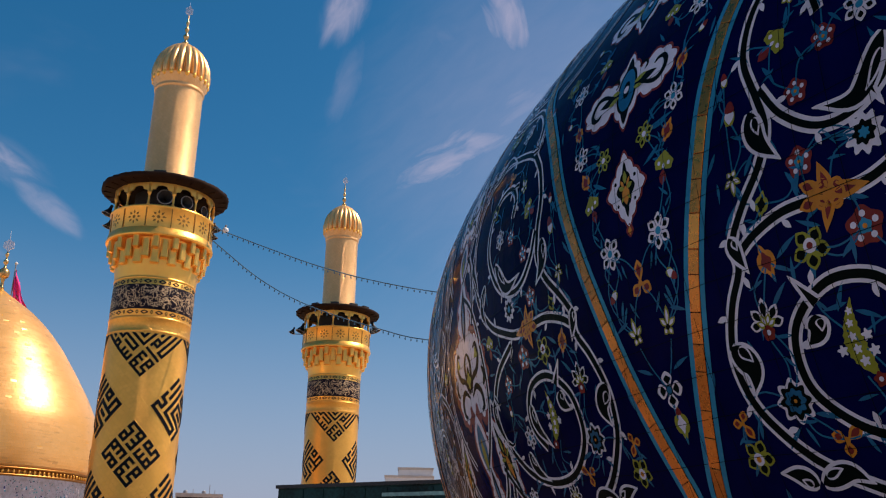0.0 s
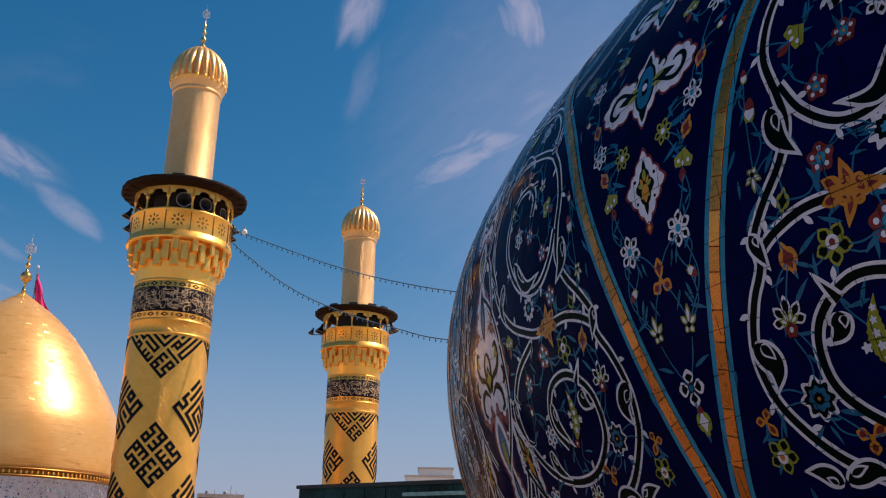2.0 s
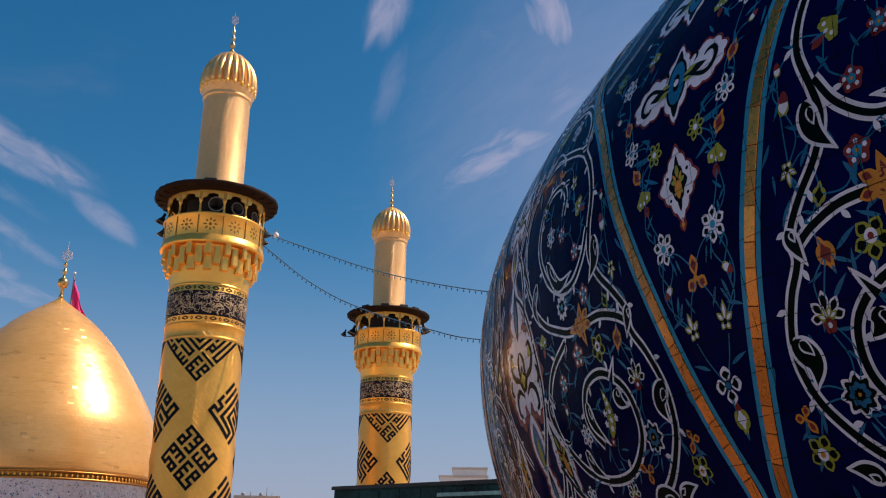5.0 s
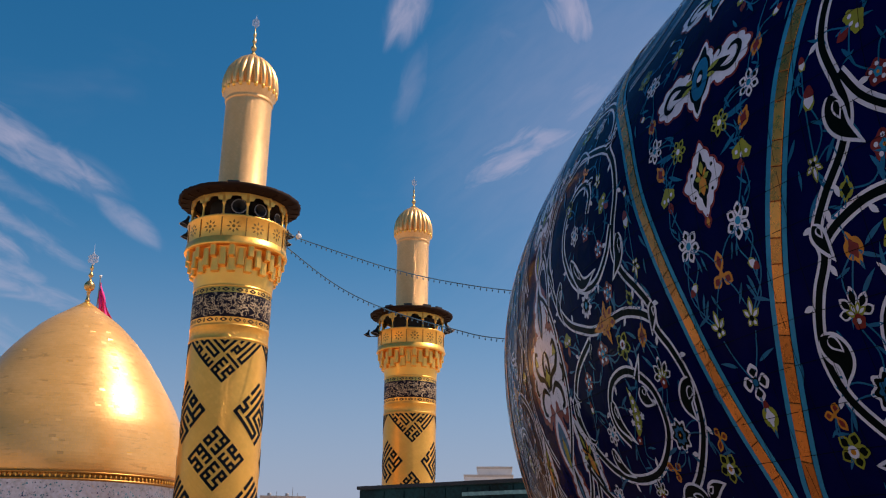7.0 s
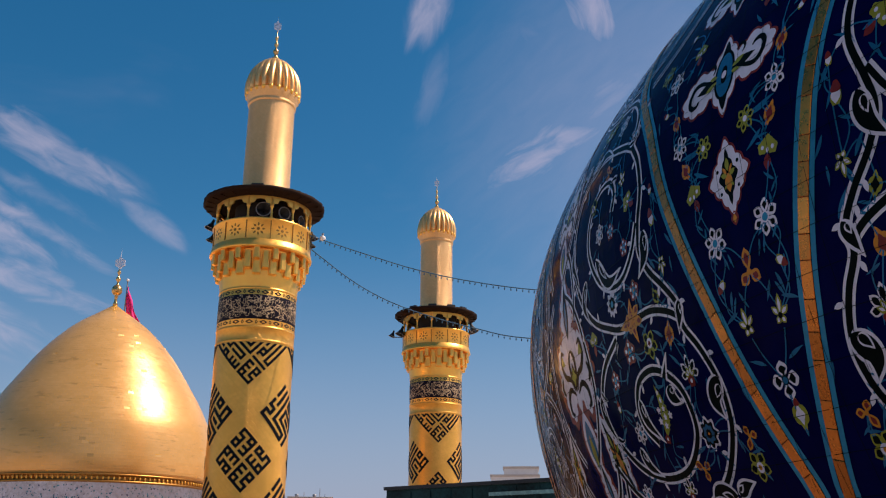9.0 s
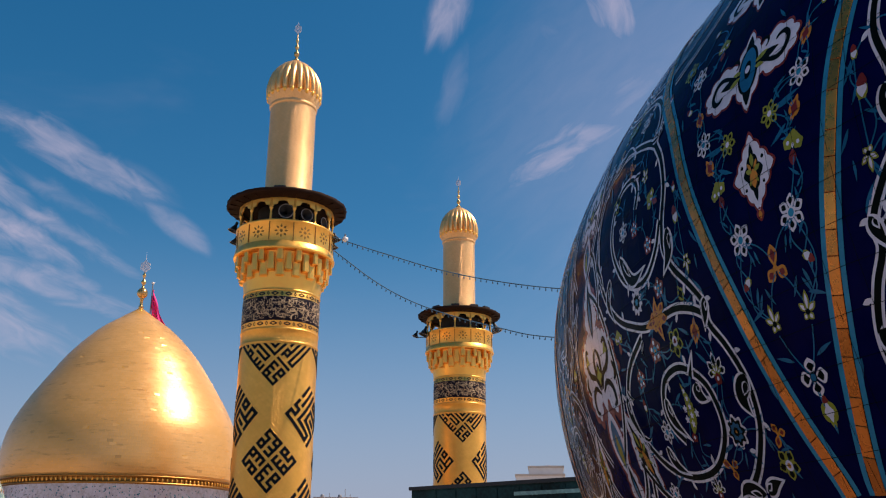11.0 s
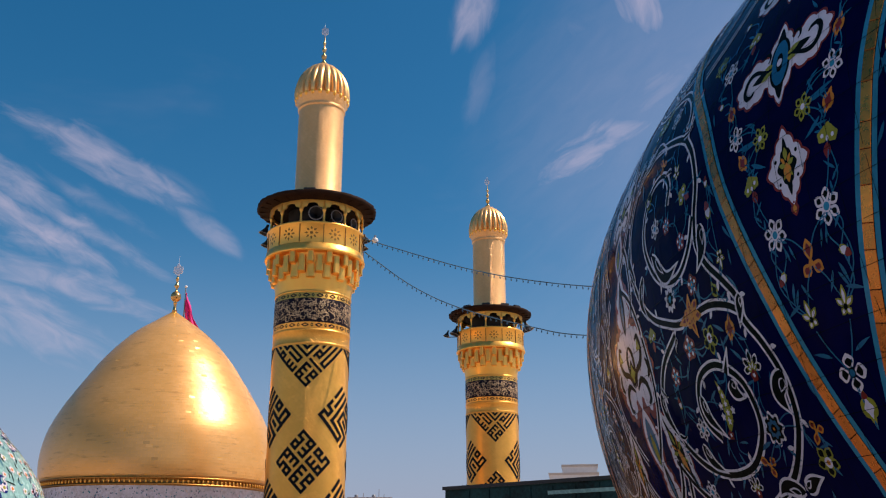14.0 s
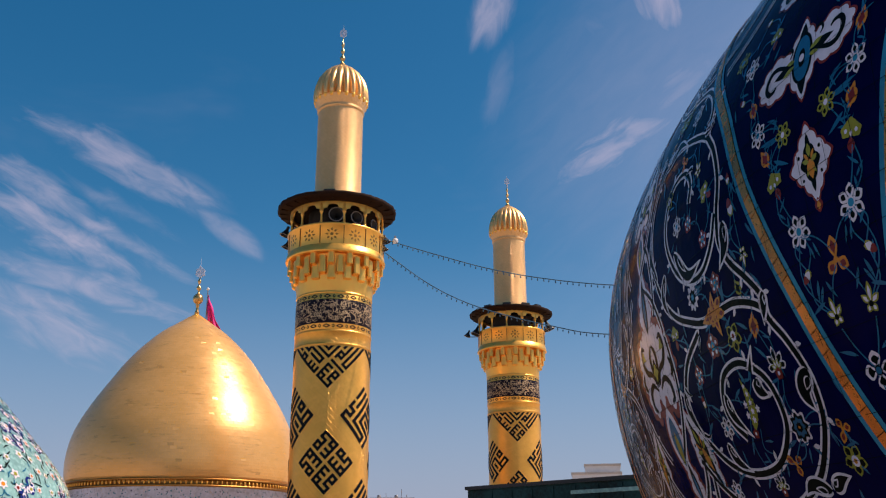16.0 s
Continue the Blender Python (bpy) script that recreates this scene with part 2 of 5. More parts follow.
band_navy = material("navy enamel band", (0.010, 0.007, 0.015), 0.45, 0.0, 9.0, 0.4, 0.05, ior=1.2)
gold_script = material("cream script enamel", (0.62, 0.44, 0.25), 0.5, 0.0, 10.0, 0.2, 0.05)
magenta_cloth = material("magenta cloth", (0.85, 0.04, 0.27), 0.8, 0.0, 6.0, 0.2, 0.2, 20.0)
black_plastic = material("black housing", (0.015, 0.015, 0.017), 0.5, 0.0, 20.0, 0.2, 0.0)
grey_metal = material("grey painted metal", (0.30, 0.30, 0.31), 0.45, 0.4, 20.0, 0.2, 0.0)
white_paint = material("white painted housing", (0.75, 0.75, 0.74), 0.5, 0.0, 20.0, 0.1, 0.0)
blue_bulb = material("pale blue lamp glass", (0.06, 0.14, 0.21), 0.3, 0.0, 20.0, 0.2, 0.0)
plaster_white = material("white rendered wall", (0.62, 0.61, 0.60), 0.85, 0.0, 1.0, 0.15, 0.1, 5.0)
window_dark = material("dark window glass", (0.05, 0.06, 0.08), 0.15, 0.0, 2.0, 0.3, 0.0)


# ---- ground ----
bm = bmesh.new()
bmesh.ops.create_grid(bm, x_segments=8, y_segments=8, size=2500)
tagged(part("ground", bm, sand), "pale dusty courtyard and city ground", "ground", kind="structure")

tagged(part("terrace", box(-16, 16, -14, 13, 0, EYE - 1.6), roof_paving), "flat dusty paved roof terrace that carries the domes", "roof", kind="structure")
tagged(part("shrine_block", box(-46, -11, 48.5, 90, 0, EYE + 0.6), gilt_roof), "broad shrine building below the gold dome", "building", kind="structure")

# ---- near dome, clad in glazed tile ----
DX, DY, DR, DZ = 6.0 * math.sin(1.05239), 6.0 * math.cos(1.05239), 4.87336, EYE + 0.73885
FACE = -1.27935      # the meridian that the pattern is laid out from
SECTOR = math.tau / 16


def dome_r(z):
    s = z - DZ
    if s >= 0:
        return DR * max(1 - min(s / 2.36358, 1) ** 1.95554, 0) ** 0.64163
    return DR * math.sqrt(max(1 - (s / 2.78796) ** 2, 0))


DOME_Z = np.concatenate([np.linspace(DZ - 2.0, DZ, 400), DZ + 2.36358 * np.sin(np.linspace(0.002, math.pi / 2, 600))])
DOME_R = np.array([dome_r(z) for z in DOME_Z])
DOME_S = np.concatenate([[0], np.cumsum(np.hypot(np.diff(DOME_Z), np.diff(DOME_R)))])
DOME_S -= np.interp(DZ, DOME_Z, DOME_S)


def on_dome(phi, s, h=0.0):
    """The place on the dome at an angle and an arc length above its widest ring, h metres proud."""
    r, z = np.interp(s, DOME_S, DOME_R), np.interp(s, DOME_S, DOME_Z)
    dr, dz = np.interp(s + 0.01, DOME_S, DOME_R) - np.interp(s - 0.01, DOME_S, DOME_R), np.interp(s + 0.01, DOME_S, DOME_Z) - np.interp(s - 0.01, DOME_S, DOME_Z)
    k = math.hypot(dr, dz) or 1
    r, z = r + h * dz / k, z - h * dr / k
    return (r * math.sin(phi), -r * math.cos(phi), z)


def pattern_angle(d, s, side, sector):
    """The angle of a pattern place: d degrees from the sector's middle meridian; the tilers' lines lean a little."""
    if side > 0:
        d = d * (1 - 0.0115 * max(d, 0))
    return FACE + sector * SECTOR + radians(side * d + 0.45 * max(-s, 0))


tiled_dome = thing("tiled_dome", (DX, DY, 0), "large bulbous dome clad in navy glazed tile with white arabesque scrolls", "dome")
part("shell", lathe([(r, z) for r, z in zip(DOME_R[::8], DOME_Z[::8])], 256), tile_navy, tiled_dome, "dark navy glazed tile shell")
low = float(DOME_R[0])
part("drum", lathe([(low - 0.02, EYE - 1.6), (low - 0.02, DOME_Z[0] - 0.3), (low + 0.12, DOME_Z[0] - 0.25), (low + 0.12, DOME_Z[0] - 0.03), (low - 0.02, DOME_Z[0])], 96), concrete, tiled_dome, "plain pale drum under the dome")

WHITE, TEAL, ORANGE, YELLOW, RED, DARK, SKYB, BLUE_INK = range(8)
GLAZE = [
    material("white glaze", (0.74, 0.67, 0.72), 0.2, 0, 40, 0.18, 0.05, spread=0.05, ior=1.28),
    material("teal glaze", (0.007, 0.12, 0.235), 0.2, 0, 40, 0.3, 0.05, spread=0.05, ior=1.22),
    material("orange glaze", (0.62, 0.22, 0.02), 0.2, 0, 40, 0.25, 0.05, spread=0.05, ior=1.22),
    material("olive yellow glaze", (0.29, 0.28, 0.025), 0.2, 0, 40, 0.25, 0.05, spread=0.05, ior=1.22),
    material("red-brown glaze", (0.21, 0.022, 0.016), 0.2, 0, 40, 0.3, 0.05, spread=0.05, ior=1.22),
    material("green-black glaze", (0.003, 0.006, 0.005), 0.2, 0, 40, 0.3, 0.05, spread=0.05, ior=1.075),
    material("turquoise glaze", (0.02, 0.24, 0.38), 0.2, 0, 40, 0.25, 0.05, spread=0.05, ior=1.22),
    material("ultramarine glaze", (0.012, 0.018, 0.16), 0.2, 0, 40, 0.25, 0.05, spread=0.05),
]


# motifs: lists of (outline, colour, layer), each outline in metres round its own middle
def petal(ang, r0, r1, w, n=10, tip=1.0):
    a = radians(ang)
    pts = []
    for i in range(2 * n):
        t = i / n if i < n else 2 - i / n
        x = (1 if i < n else -1) * w * math.sin(math.pi * t ** tip)
        y = r0 + (r1 - r0) * t
        pts.append((x * math.cos(a) + y * math.sin(a), y * math.cos(a) - x * math.sin(a)))
    return pts


def disc(r, x=0.0, y=0.0, n=12, lobes=0, depth=0.0):
    n = max(n, lobes * 6)
    return [(x + r * (1 + depth * math.cos(lobes * k * math.tau / n)) * math.sin(k * math.tau / n), y + r * (1 + depth * math.cos(lobes * k * math.tau / n)) * math.cos(k * math.tau / n)) for k in range(n)]


def star_flower(r=0.034, n=6, col=WHITE, heart=SKYB, inner=DARK, tip=1.25):
    out = []
    for k in range(n):
        a = k * 360 / n
        out += [(petal(a, 0.1 * r, r, 0.30 * r, tip=tip), col, 0), (petal(a, 0.38 * r, 0.80 * r, 0.16 * r, tip=tip), inner, 1)]
    return out + [(disc(0.3 * r), col, 1), (disc(0.22 * r), heart, 2)]


def wheel(r=0.031, n=8, col=WHITE, mid=TEAL):
    return [(disc(r * 0.92, lobes=n, depth=0.14), col, 0), (disc(r * 0.74, lobes=n, depth=0.16), DARK, 1),
            (disc(r * 0.52, lobes=n, depth=0.12), mid, 2), (disc(r * 0.27, lobes=n, depth=0.1), DARK, 3), (disc(r * 0.09), ORANGE, 4)]


def ring_flower(r=0.032):
    return [(disc(r * 0.88, lobes=10, depth=0.16), WHITE, 0), (disc(r * 0.52, lobes=8, depth=0.14), DARK, 1), (disc(r * 0.24, lobes=6, depth=0.2), SKYB, 2)]


def lotus(r=0.045):
    out = []
    for a, k in ((-78, 0.78), (78, 0.78), (-40, 0.92), (40, 0.92), (0, 1.05)):
        out += [(petal(a, 0.05 * r, k * r, 0.20 * r, tip=1.5), WHITE, 0), (petal(a, 0.25 * r, 0.86 * k * r, 0.13 * r, tip=1.5), DARK, 1)]
    for a in (-62, -22, 22, 62):
        out += [(petal(a, -0.1 * r, 0.5 * r, 0.14 * r), YELLOW, 2), (petal(a, 0.12 * r, 0.4 * r, 0.06 * r), WHITE, 3)]
    return out + [(disc(0.27 * r, 0, -0.22 * r, lobes=5, depth=0.1), RED, 3), (disc(0.1 * r, 0, -0.2 * r), WHITE, 4)]


def lily(r=0.036):
    out = []
    for a, k in ((-52, 0.75), (52, 0.75), (0, 1.1), (-140, 0.5), (140, 0.5)):
        out += [(petal(a, 0, k * r, 0.19 * r, tip=1.1), YELLOW, 0), (petal(a, 0.12 * r, 0.82 * k * r, 0.10 * r, tip=1.1), WHITE, 1)]
    return out + [(disc(0.16 * r), DARK, 2)]


def bud(r=0.0175, cap=RED, body=WHITE, leaf=YELLOW):
    return [(petal(-38, -0.5 * r, 0.7 * r, 0.42 * r), leaf, 0), (petal(38, -0.5 * r, 0.7 * r, 0.42 * r), leaf, 0), (petal(0, -0.3 * r, 0.9 * r, 0.42 * r), body, 1), (disc(0.42 * r, 0, 0.85 * r, lobes=3, depth=0.15), cap, 2)]


def small_bloom(col=ORANGE, heart=RED, r=0.019):
    """A pointed little bloom: a coloured rim round a darker heart."""
    return [(lobed(0.72 * r, r, 0.22, 6, 0, 1.1), col, 0), (lobed(0.40 * r, 0.62 * r, 0.15, 4, 0, 1.1), heart, 1), (petal(180, 0.8 * r, 1.5 * r, 0.12 * r), TEAL, 0)]


def trefoil(r=0.034, col=ORANGE, inner=RED):
    out = []
    for a, k in ((0, 1.15), (125, 0.85), (-125, 0.85)):
        out += [(petal(a, 0, k * r, 0.32 * r, tip=1.2), col, 0), (petal(a, 0.25 * r, 0.8 * k * r, 0.17 * r, tip=1.2), inner, 1)]
    return out + [(disc(0.16 * r), col, 2)]


def cluster(r=0.028, col=YELLOW, dot=WHITE, base=RED):
    out = [(petal(180, 0, 1.1 * r, 0.35 * r), base, 0)]
    for a in (-75, 0, 75):
        x, y = 0.5 * r * math.sin(radians(a)), 0.25 * r + 0.5 * r * math.cos(radians(a))
        out += [(disc(0.45 * r, x, y, lobes=5, depth=0.10), col, 1), (petal(0, 0, 0.4 * r, 0.13 * r), dot, 2) if a == 0 else (disc(0.15 * r, x, y), dot, 2)]
    return out


def five(r=0.035, col=YELLOW, dot=WHITE, base=RED):
    out = []
    for k in range(5):
        out += [(petal(k * 72, 0.05 * r, r, 0.36 * r, tip=1.15), col, 0), (petal(k * 72, 0.30 * r, 0.84 * r, 0.23 * r, tip=1.15), DARK, 1)]
    return out + [(disc(0.34 * r, 0, -0.1 * r), dot, 2), (disc(0.16 * r, 0, -0.1 * r), base, 3)]


def rosette(r=0.026, col=RED, dot=WHITE, heart=SKYB):
    out = [(disc(0.95 * r, lobes=5, depth=0.12), col, 0)]
    for k in range(5):
        a = radians(k * 72)
        out.append((disc(0.17 * r, 0.62 * r * math.sin(a), 0.62 * r * math.cos(a)), dot, 1))
    return out + [(disc(0.36 * r, lobes=5, depth=0.1), heart, 1), (disc(0.13 * r), ORANGE, 2)]


def quatrefoil(r=0.034):
    out = []
    for k in range(4):
        out += [(petal(k * 90, 0, 1.05 * r, 0.42 * r, tip=1.5), WHITE, 0), (petal(k * 90, 0.25 * r, 0.8 * r, 0.27 * r, tip=1.5), DARK, 1)]
    return out + [(disc(0.27 * r), DARK, 2), (disc(0.2 * r), TEAL, 3)]


def leaf_blade(r=0.03, col=TEAL):
    pts = []
    for i in range(18):
        t = i / 9 if i < 9 else 2 - i / 9
        x = (1 if i < 9 else -0.35) * 0.2 * r * math.sin(math.pi * t ** 0.8) + 0.45 * r * t * t
        pts.append((x, r * (t - 0.5) * 1.5))
    return [(pts, col, 0)]


def fish_leaf(r=0.062):
    """A curved, saw-edged leaf with small blossoms along its back."""
    def mid(t):
        return 0.55 * r * (t - 0.45) ** 2 * 2.2 - 0.1 * r, r * (t - 0.5) * 1.9
    edge = []
    for i in range(44):
        t = i / 22 if i < 22 else 2 - i / 22
        x, y = mid(t)
        w = 0.30 * r * math.sin(math.pi * min(max(t, 0.02), 0.98) ** 0.75) * (1.0 if i % 2 else 0.82)
        edge.append((x + (w if i < 22 else -w), y))
    out = [(edge, YELLOW, 0)]
    for t in (0.22, 0.38, 0.54, 0.7, 0.84):
        x, y = mid(t)
        out.append((disc(0.10 * r * (1.2 - 0.5 * t), x, y, lobes=5, depth=0.3), WHITE, 1))
    for t, s in ((0.3, 1), (0.5, 1), (0.42, -1)):
        x, y = mid(t)
        out.append((disc(0.12 * r, x + s * 0.38 * r, y, lobes=5, depth=0.3), WHITE, 1))
    x, y = mid(0)
    return out + [(disc(0.17 * r, x, y - 0.08 * r, lobes=5, depth=0.15), RED, 2), (disc(0.06 * r, x, y - 0.08 * r), WHITE, 3)]


def stroke(points, wide, col, layer, thin=0.35):
    """A drawn line that tapers, as short overlapping strips."""
    out, n = [], len(points) - 1
    for k in range(n):
        (x0, y0), (x1, y1) = points[k], points[k + 1]
        L = math.hypot(x1 - x0, y1 - y0) or 1
        ux, uy = (x1 - x0) / L, (y1 - y0) / L
        w = wide / 2 * (1 - (1 - thin) * abs(2 * (k + 0.5) / n - 1) ** 2)
        e = 0.35 * w
        out.append(([(x0 - ux * e - uy * w, y0 - uy * e + ux * w), (x1 + ux * e - uy * w, y1 + uy * e + ux * w), (x1 + ux * e + uy * w, y1 + uy * e - ux * w), (x0 - ux * e + uy * w, y0 - uy * e - ux * w)], col, layer))
    return out


def arc(x, y, rx, ry, a0, a1, n=9):
    return [(x + rx * math.sin(radians(a0 + (a1 - a0) * k / n)), y + ry * math.cos(radians(a0 + (a1 - a0) * k / n))) for k in range(n + 1)]


def knot_star(r=0.055):
    """An interlaced star: four barbed arms, two looped lobes and a braided heart."""
    out = []
    for a, k, w in ((-22, 0.95, 0.22), (187, 1.0, 0.20), (82, 1.15, 0.24)):
        out += [(petal(a, -0.12 * r, k * r, w * r, tip=0.72), ORANGE, 3), (petal(a, 0.16 * r, 0.68 * k * r, 0.42 * w * r, tip=0.72), RED, 4)]
    for sy in (1, -1):
        out += [(petal(-90 + 20 * sy, 0.05 * r, 0.98 * r, 0.21 * r, tip=1.3), ORANGE, 3), (petal(-90 + 20 * sy, 0.5 * r, 0.85 * r, 0.11 * r, tip=1.3), RED, 4)]
        out += stroke(arc(0, 0, 0.44 * r, 0.30 * r, 90 - 60 * sy, 270 - 60 * sy), 0.09 * r, ORANGE, 5, 0.8)
    for a in (40, 140, -40, -140):
        x, y = 0.34 * r * math.sin(radians(a)), 0.30 * r * math.cos(radians(a))
        out += [(disc(0.19 * r, x, y), ORANGE, 4), (disc(0.09 * r, x, y), RED, 4.5)]
    return out + [(lobed(0.16 * r, 0.14 * r, 0.2, 4), ORANGE, 5)]


def lobed(w, h, depth, n, wob=0.0, power=1.0):
    """A lobed lozenge."""
    pts = []
    for k in range(120):
        a = k * math.tau / 120
        c, s = math.sin(a), math.cos(a)
        base = 1 / (abs(c) ** power + abs(s) ** power) ** (1 / power)
        q = base * (1 + depth * abs(math.cos(n * a / 2)) + wob * math.cos(4 * a))
        pts.append((w * c * q, h * s * q))
    return pts


def cartouche(w=0.15, h=0.078):
    out = []
    for k, col, lay_no in ((1.09, RED, -0.5), (1.0, WHITE, 0)):
        g1 = (k - 1) * 0.06
        out += [(lobed(0.42 * w + g1, h + g1, 0.14, 10, 0.05, 1.15), col, lay_no)]
        for sx in (1, -1):
            out += [([(x + sx * 0.60 * w, y) for x, y in lobed(0.40 * w + g1, 0.56 * h + g1, 0.16, 9, 0.0, 1.7)], col, lay_no)]
    for sx in (1, -1):
        out += [(petal(90 * sx, 0.1 * w, 0.66 * w, 0.15 * h, tip=0.9), DARK, 1), (petal(90 * sx - 10, 0.16 * w, 0.44 * w, 0.08 * h), YELLOW, 2), (petal(90 * sx + 14, 0.16 * w, 0.36 * w, 0.07 * h), YELLOW, 2)]
        curl = [(sx * x * w, sx * y * h) for x, y in ((0.26, -0.02), (0.42, -0.16), (0.58, -0.30), (0.72, -0.30), (0.82, -0.12), (0.84, 0.10), (0.77, 0.28), (0.66, 0.30), (0.60, 0.22))]
        out += stroke([tuple(p) for p in smooth_line(curl, 3)], 0.17 * h, DARK, 1.2)
        out += stroke(arc(sx * 0.33 * w, 0.42 * h, 0.10 * w, 0.16 * h, -60, 150, 7), 0.10 * h, DARK, 1.2)
    out += [(lobed(0.23 * w, 0.92 * h, 0.14, 6, 0, 1.2), DARK, 1), (lobed(0.17 * w, 0.60 * h, 0.06, 4, 0, 2.4), TEAL, 2), (lobed(0.07 * w, 0.26 * h, 0, 4, 0, 2.4), DARK, 3), (disc(0.11 * h, 0, 0), WHITE, 4)]
    return out


def small_medallion(w=0.053, h=0.066):
    out = [(lobed(w * 1.04 + 0.004, h * 1.04 + 0.004, 0.11, 12, 0.05, 1.2), RED, -0.5), (lobed(w, h, 0.11, 12, 0.05, 1.2), WHITE, 0), (lobed(0.46 * w, 0.70 * h, 0.20, 8, 0.06, 1.1), DARK, 1)]
    out += [(petal(180, -0.10 * h, 0.50 * h, 0.22 * w, tip=0.8), ORANGE, 2), (petal(0, 0.16 * h, 0.58 * h, 0.12 * w), YELLOW, 2)]
    for sx in (1, -1):
        out += [(petal(70 * sx, 0.05 * h, 0.36 * h, 0.10 * w), YELLOW, 2), (petal(35 * sx, 0.10 * h, 0.40 * h, 0.07 * w), ORANGE, 2.5), (petal(150 * sx, 0.16 * h, 0.42 * h, 0.06 * w), YELLOW, 2)]
        out += [(disc(0.08 * w, sx * 0.60 * w, 0.30 * h), DARK, 1), (disc(0.07 * w, sx * 0.52 * w, -0.42 * h), DARK, 1)]
    return out + [(petal(180, 1.05 * h, 1.5 * h, 0.22 * w), RED, 0), (petal(180, 1.15 * h, 1.42 * h, 0.1 * w), ORANGE, 1)]


def shifted(pts, x, y):
    return [(u + x, v + y) for u, v in pts]


def haloed(shapes, grow=0.011):
    """The same shapes with a red-brown rim round their white ground."""
    out = []
    for pts, col, layer in shapes:
        if col == WHITE and layer == 0:
            mx, my = sum(p[0] for p in pts) / len(pts), sum(p[1] for p in pts) / len(pts)
            far = max(math.hypot(x - mx, y - my) for x, y in pts)
            out.append(([(mx + (x - mx) * (1 + grow / far), my + (y - my) * (1 + grow / far)) for x, y in pts], RED, -1))
    return out + shapes


def great_medallion(w=0.165, h=0.22):
    """A tall cloud-band medallion: a bud above, cusped wings with drawn curls, a lozenge pendant below."""
    out = [(petal(0, 0.22 * h, 1.18 * h, 0.24 * w, tip=0.85), WHITE, 0), (petal(0, 0.40 * h, 1.02 * h, 0.12 * w, tip=0.85), DARK, 1), (petal(0, 0.46 * h, 0.84 * h, 0.06 * w), TEAL, 2)]
    out += [(petal(180, 0.36 * h, 1.10 * h, 0.28 * w, tip=0.9), WHITE, 0), (petal(180, 0.46 * h, 1.00 * h, 0.18 * w, tip=0.9), TEAL, 1), (petal(180, 0.62 * h, 0.98 * h, 0.08 * w), YELLOW, 2)]
    out += [(lobed(0.32 * w, 0.32 * h, 0.15, 8, 0, 1.4), WHITE, 0)]
    for sx in (1, -1):
        for x, y, a, b in ((0.48, 0.18, 0.25, 0.21), (0.26, 0.34, 0.17, 0.13), (0.42, -0.22, 0.24, 0.18), (0.64, -0.02, 0.17, 0.12), (0.22, 0.62, 0.10, 0.09), (0.20, 0.80, 0.07, 0.06)):
            out.append((shifted(lobed(a * w, b * h, 0.2, 8, 0, 1.6), sx * x * w, y * h), WHITE, 0))
        for knots in (((0.06, -0.14), (0.20, 0.00), (0.42, 0.05), (0.56, 0.18), (0.50, 0.32), (0.38, 0.30)), ((0.08, -0.18), (0.30, -0.10), (0.50, -0.18), (0.52, -0.32), (0.40, -0.36)),
                      ((0.02, 0.28), (0.14, 0.18), (0.12, 0.02), (0.04, -0.10)), ((0.66, 0.06), (0.74, -0.04), (0.64, -0.12))):
            out += stroke([tuple(p) for p in smooth_line([(sx * x * w, y * h) for x, y in knots], 3)], 0.10 * w, DARK, 1.2)
        out.append((disc(0.07 * w, sx * 0.47 * w, 0.22 * h, lobes=3, depth=0.3), YELLOW, 1.5))
    return out + [(lobed(0.15 * w, 0.12 * h, 0.3, 4, 0, 1), DARK, 2), (lobed(0.10 * w, 0.08 * h, 0.3, 4, 0, 1), YELLOW, 3)]


def split_leaf(r=0.062):
    """A curled horn of a leaf, white with a dark body, that springs from a scroll."""
    def horn(k):
        pts = []
        for i in range(24):
            t = i / 12 if i < 12 else 2 - i / 12
            w = k * 0.24 * r * (1 - t) ** 0.7 * min(1, 5 * t + 0.3) * (1 if i < 12 else -1)
            a = 1.9 * t * t
            x, y = 0.55 * r * t * t, r * (1.25 * t - 0.35 * t * t - 0.3)
            pts.append((x + w * math.cos(a), y - w * math.sin(a)))
        return pts
    return [(horn(1.0), WHITE, 2), (horn(0.5), DARK, 3)]


SPLIT = ("lotus", "lily", "lily_bud", "blossom", "knot", "quatrefoil", "medallion", "cartouche")


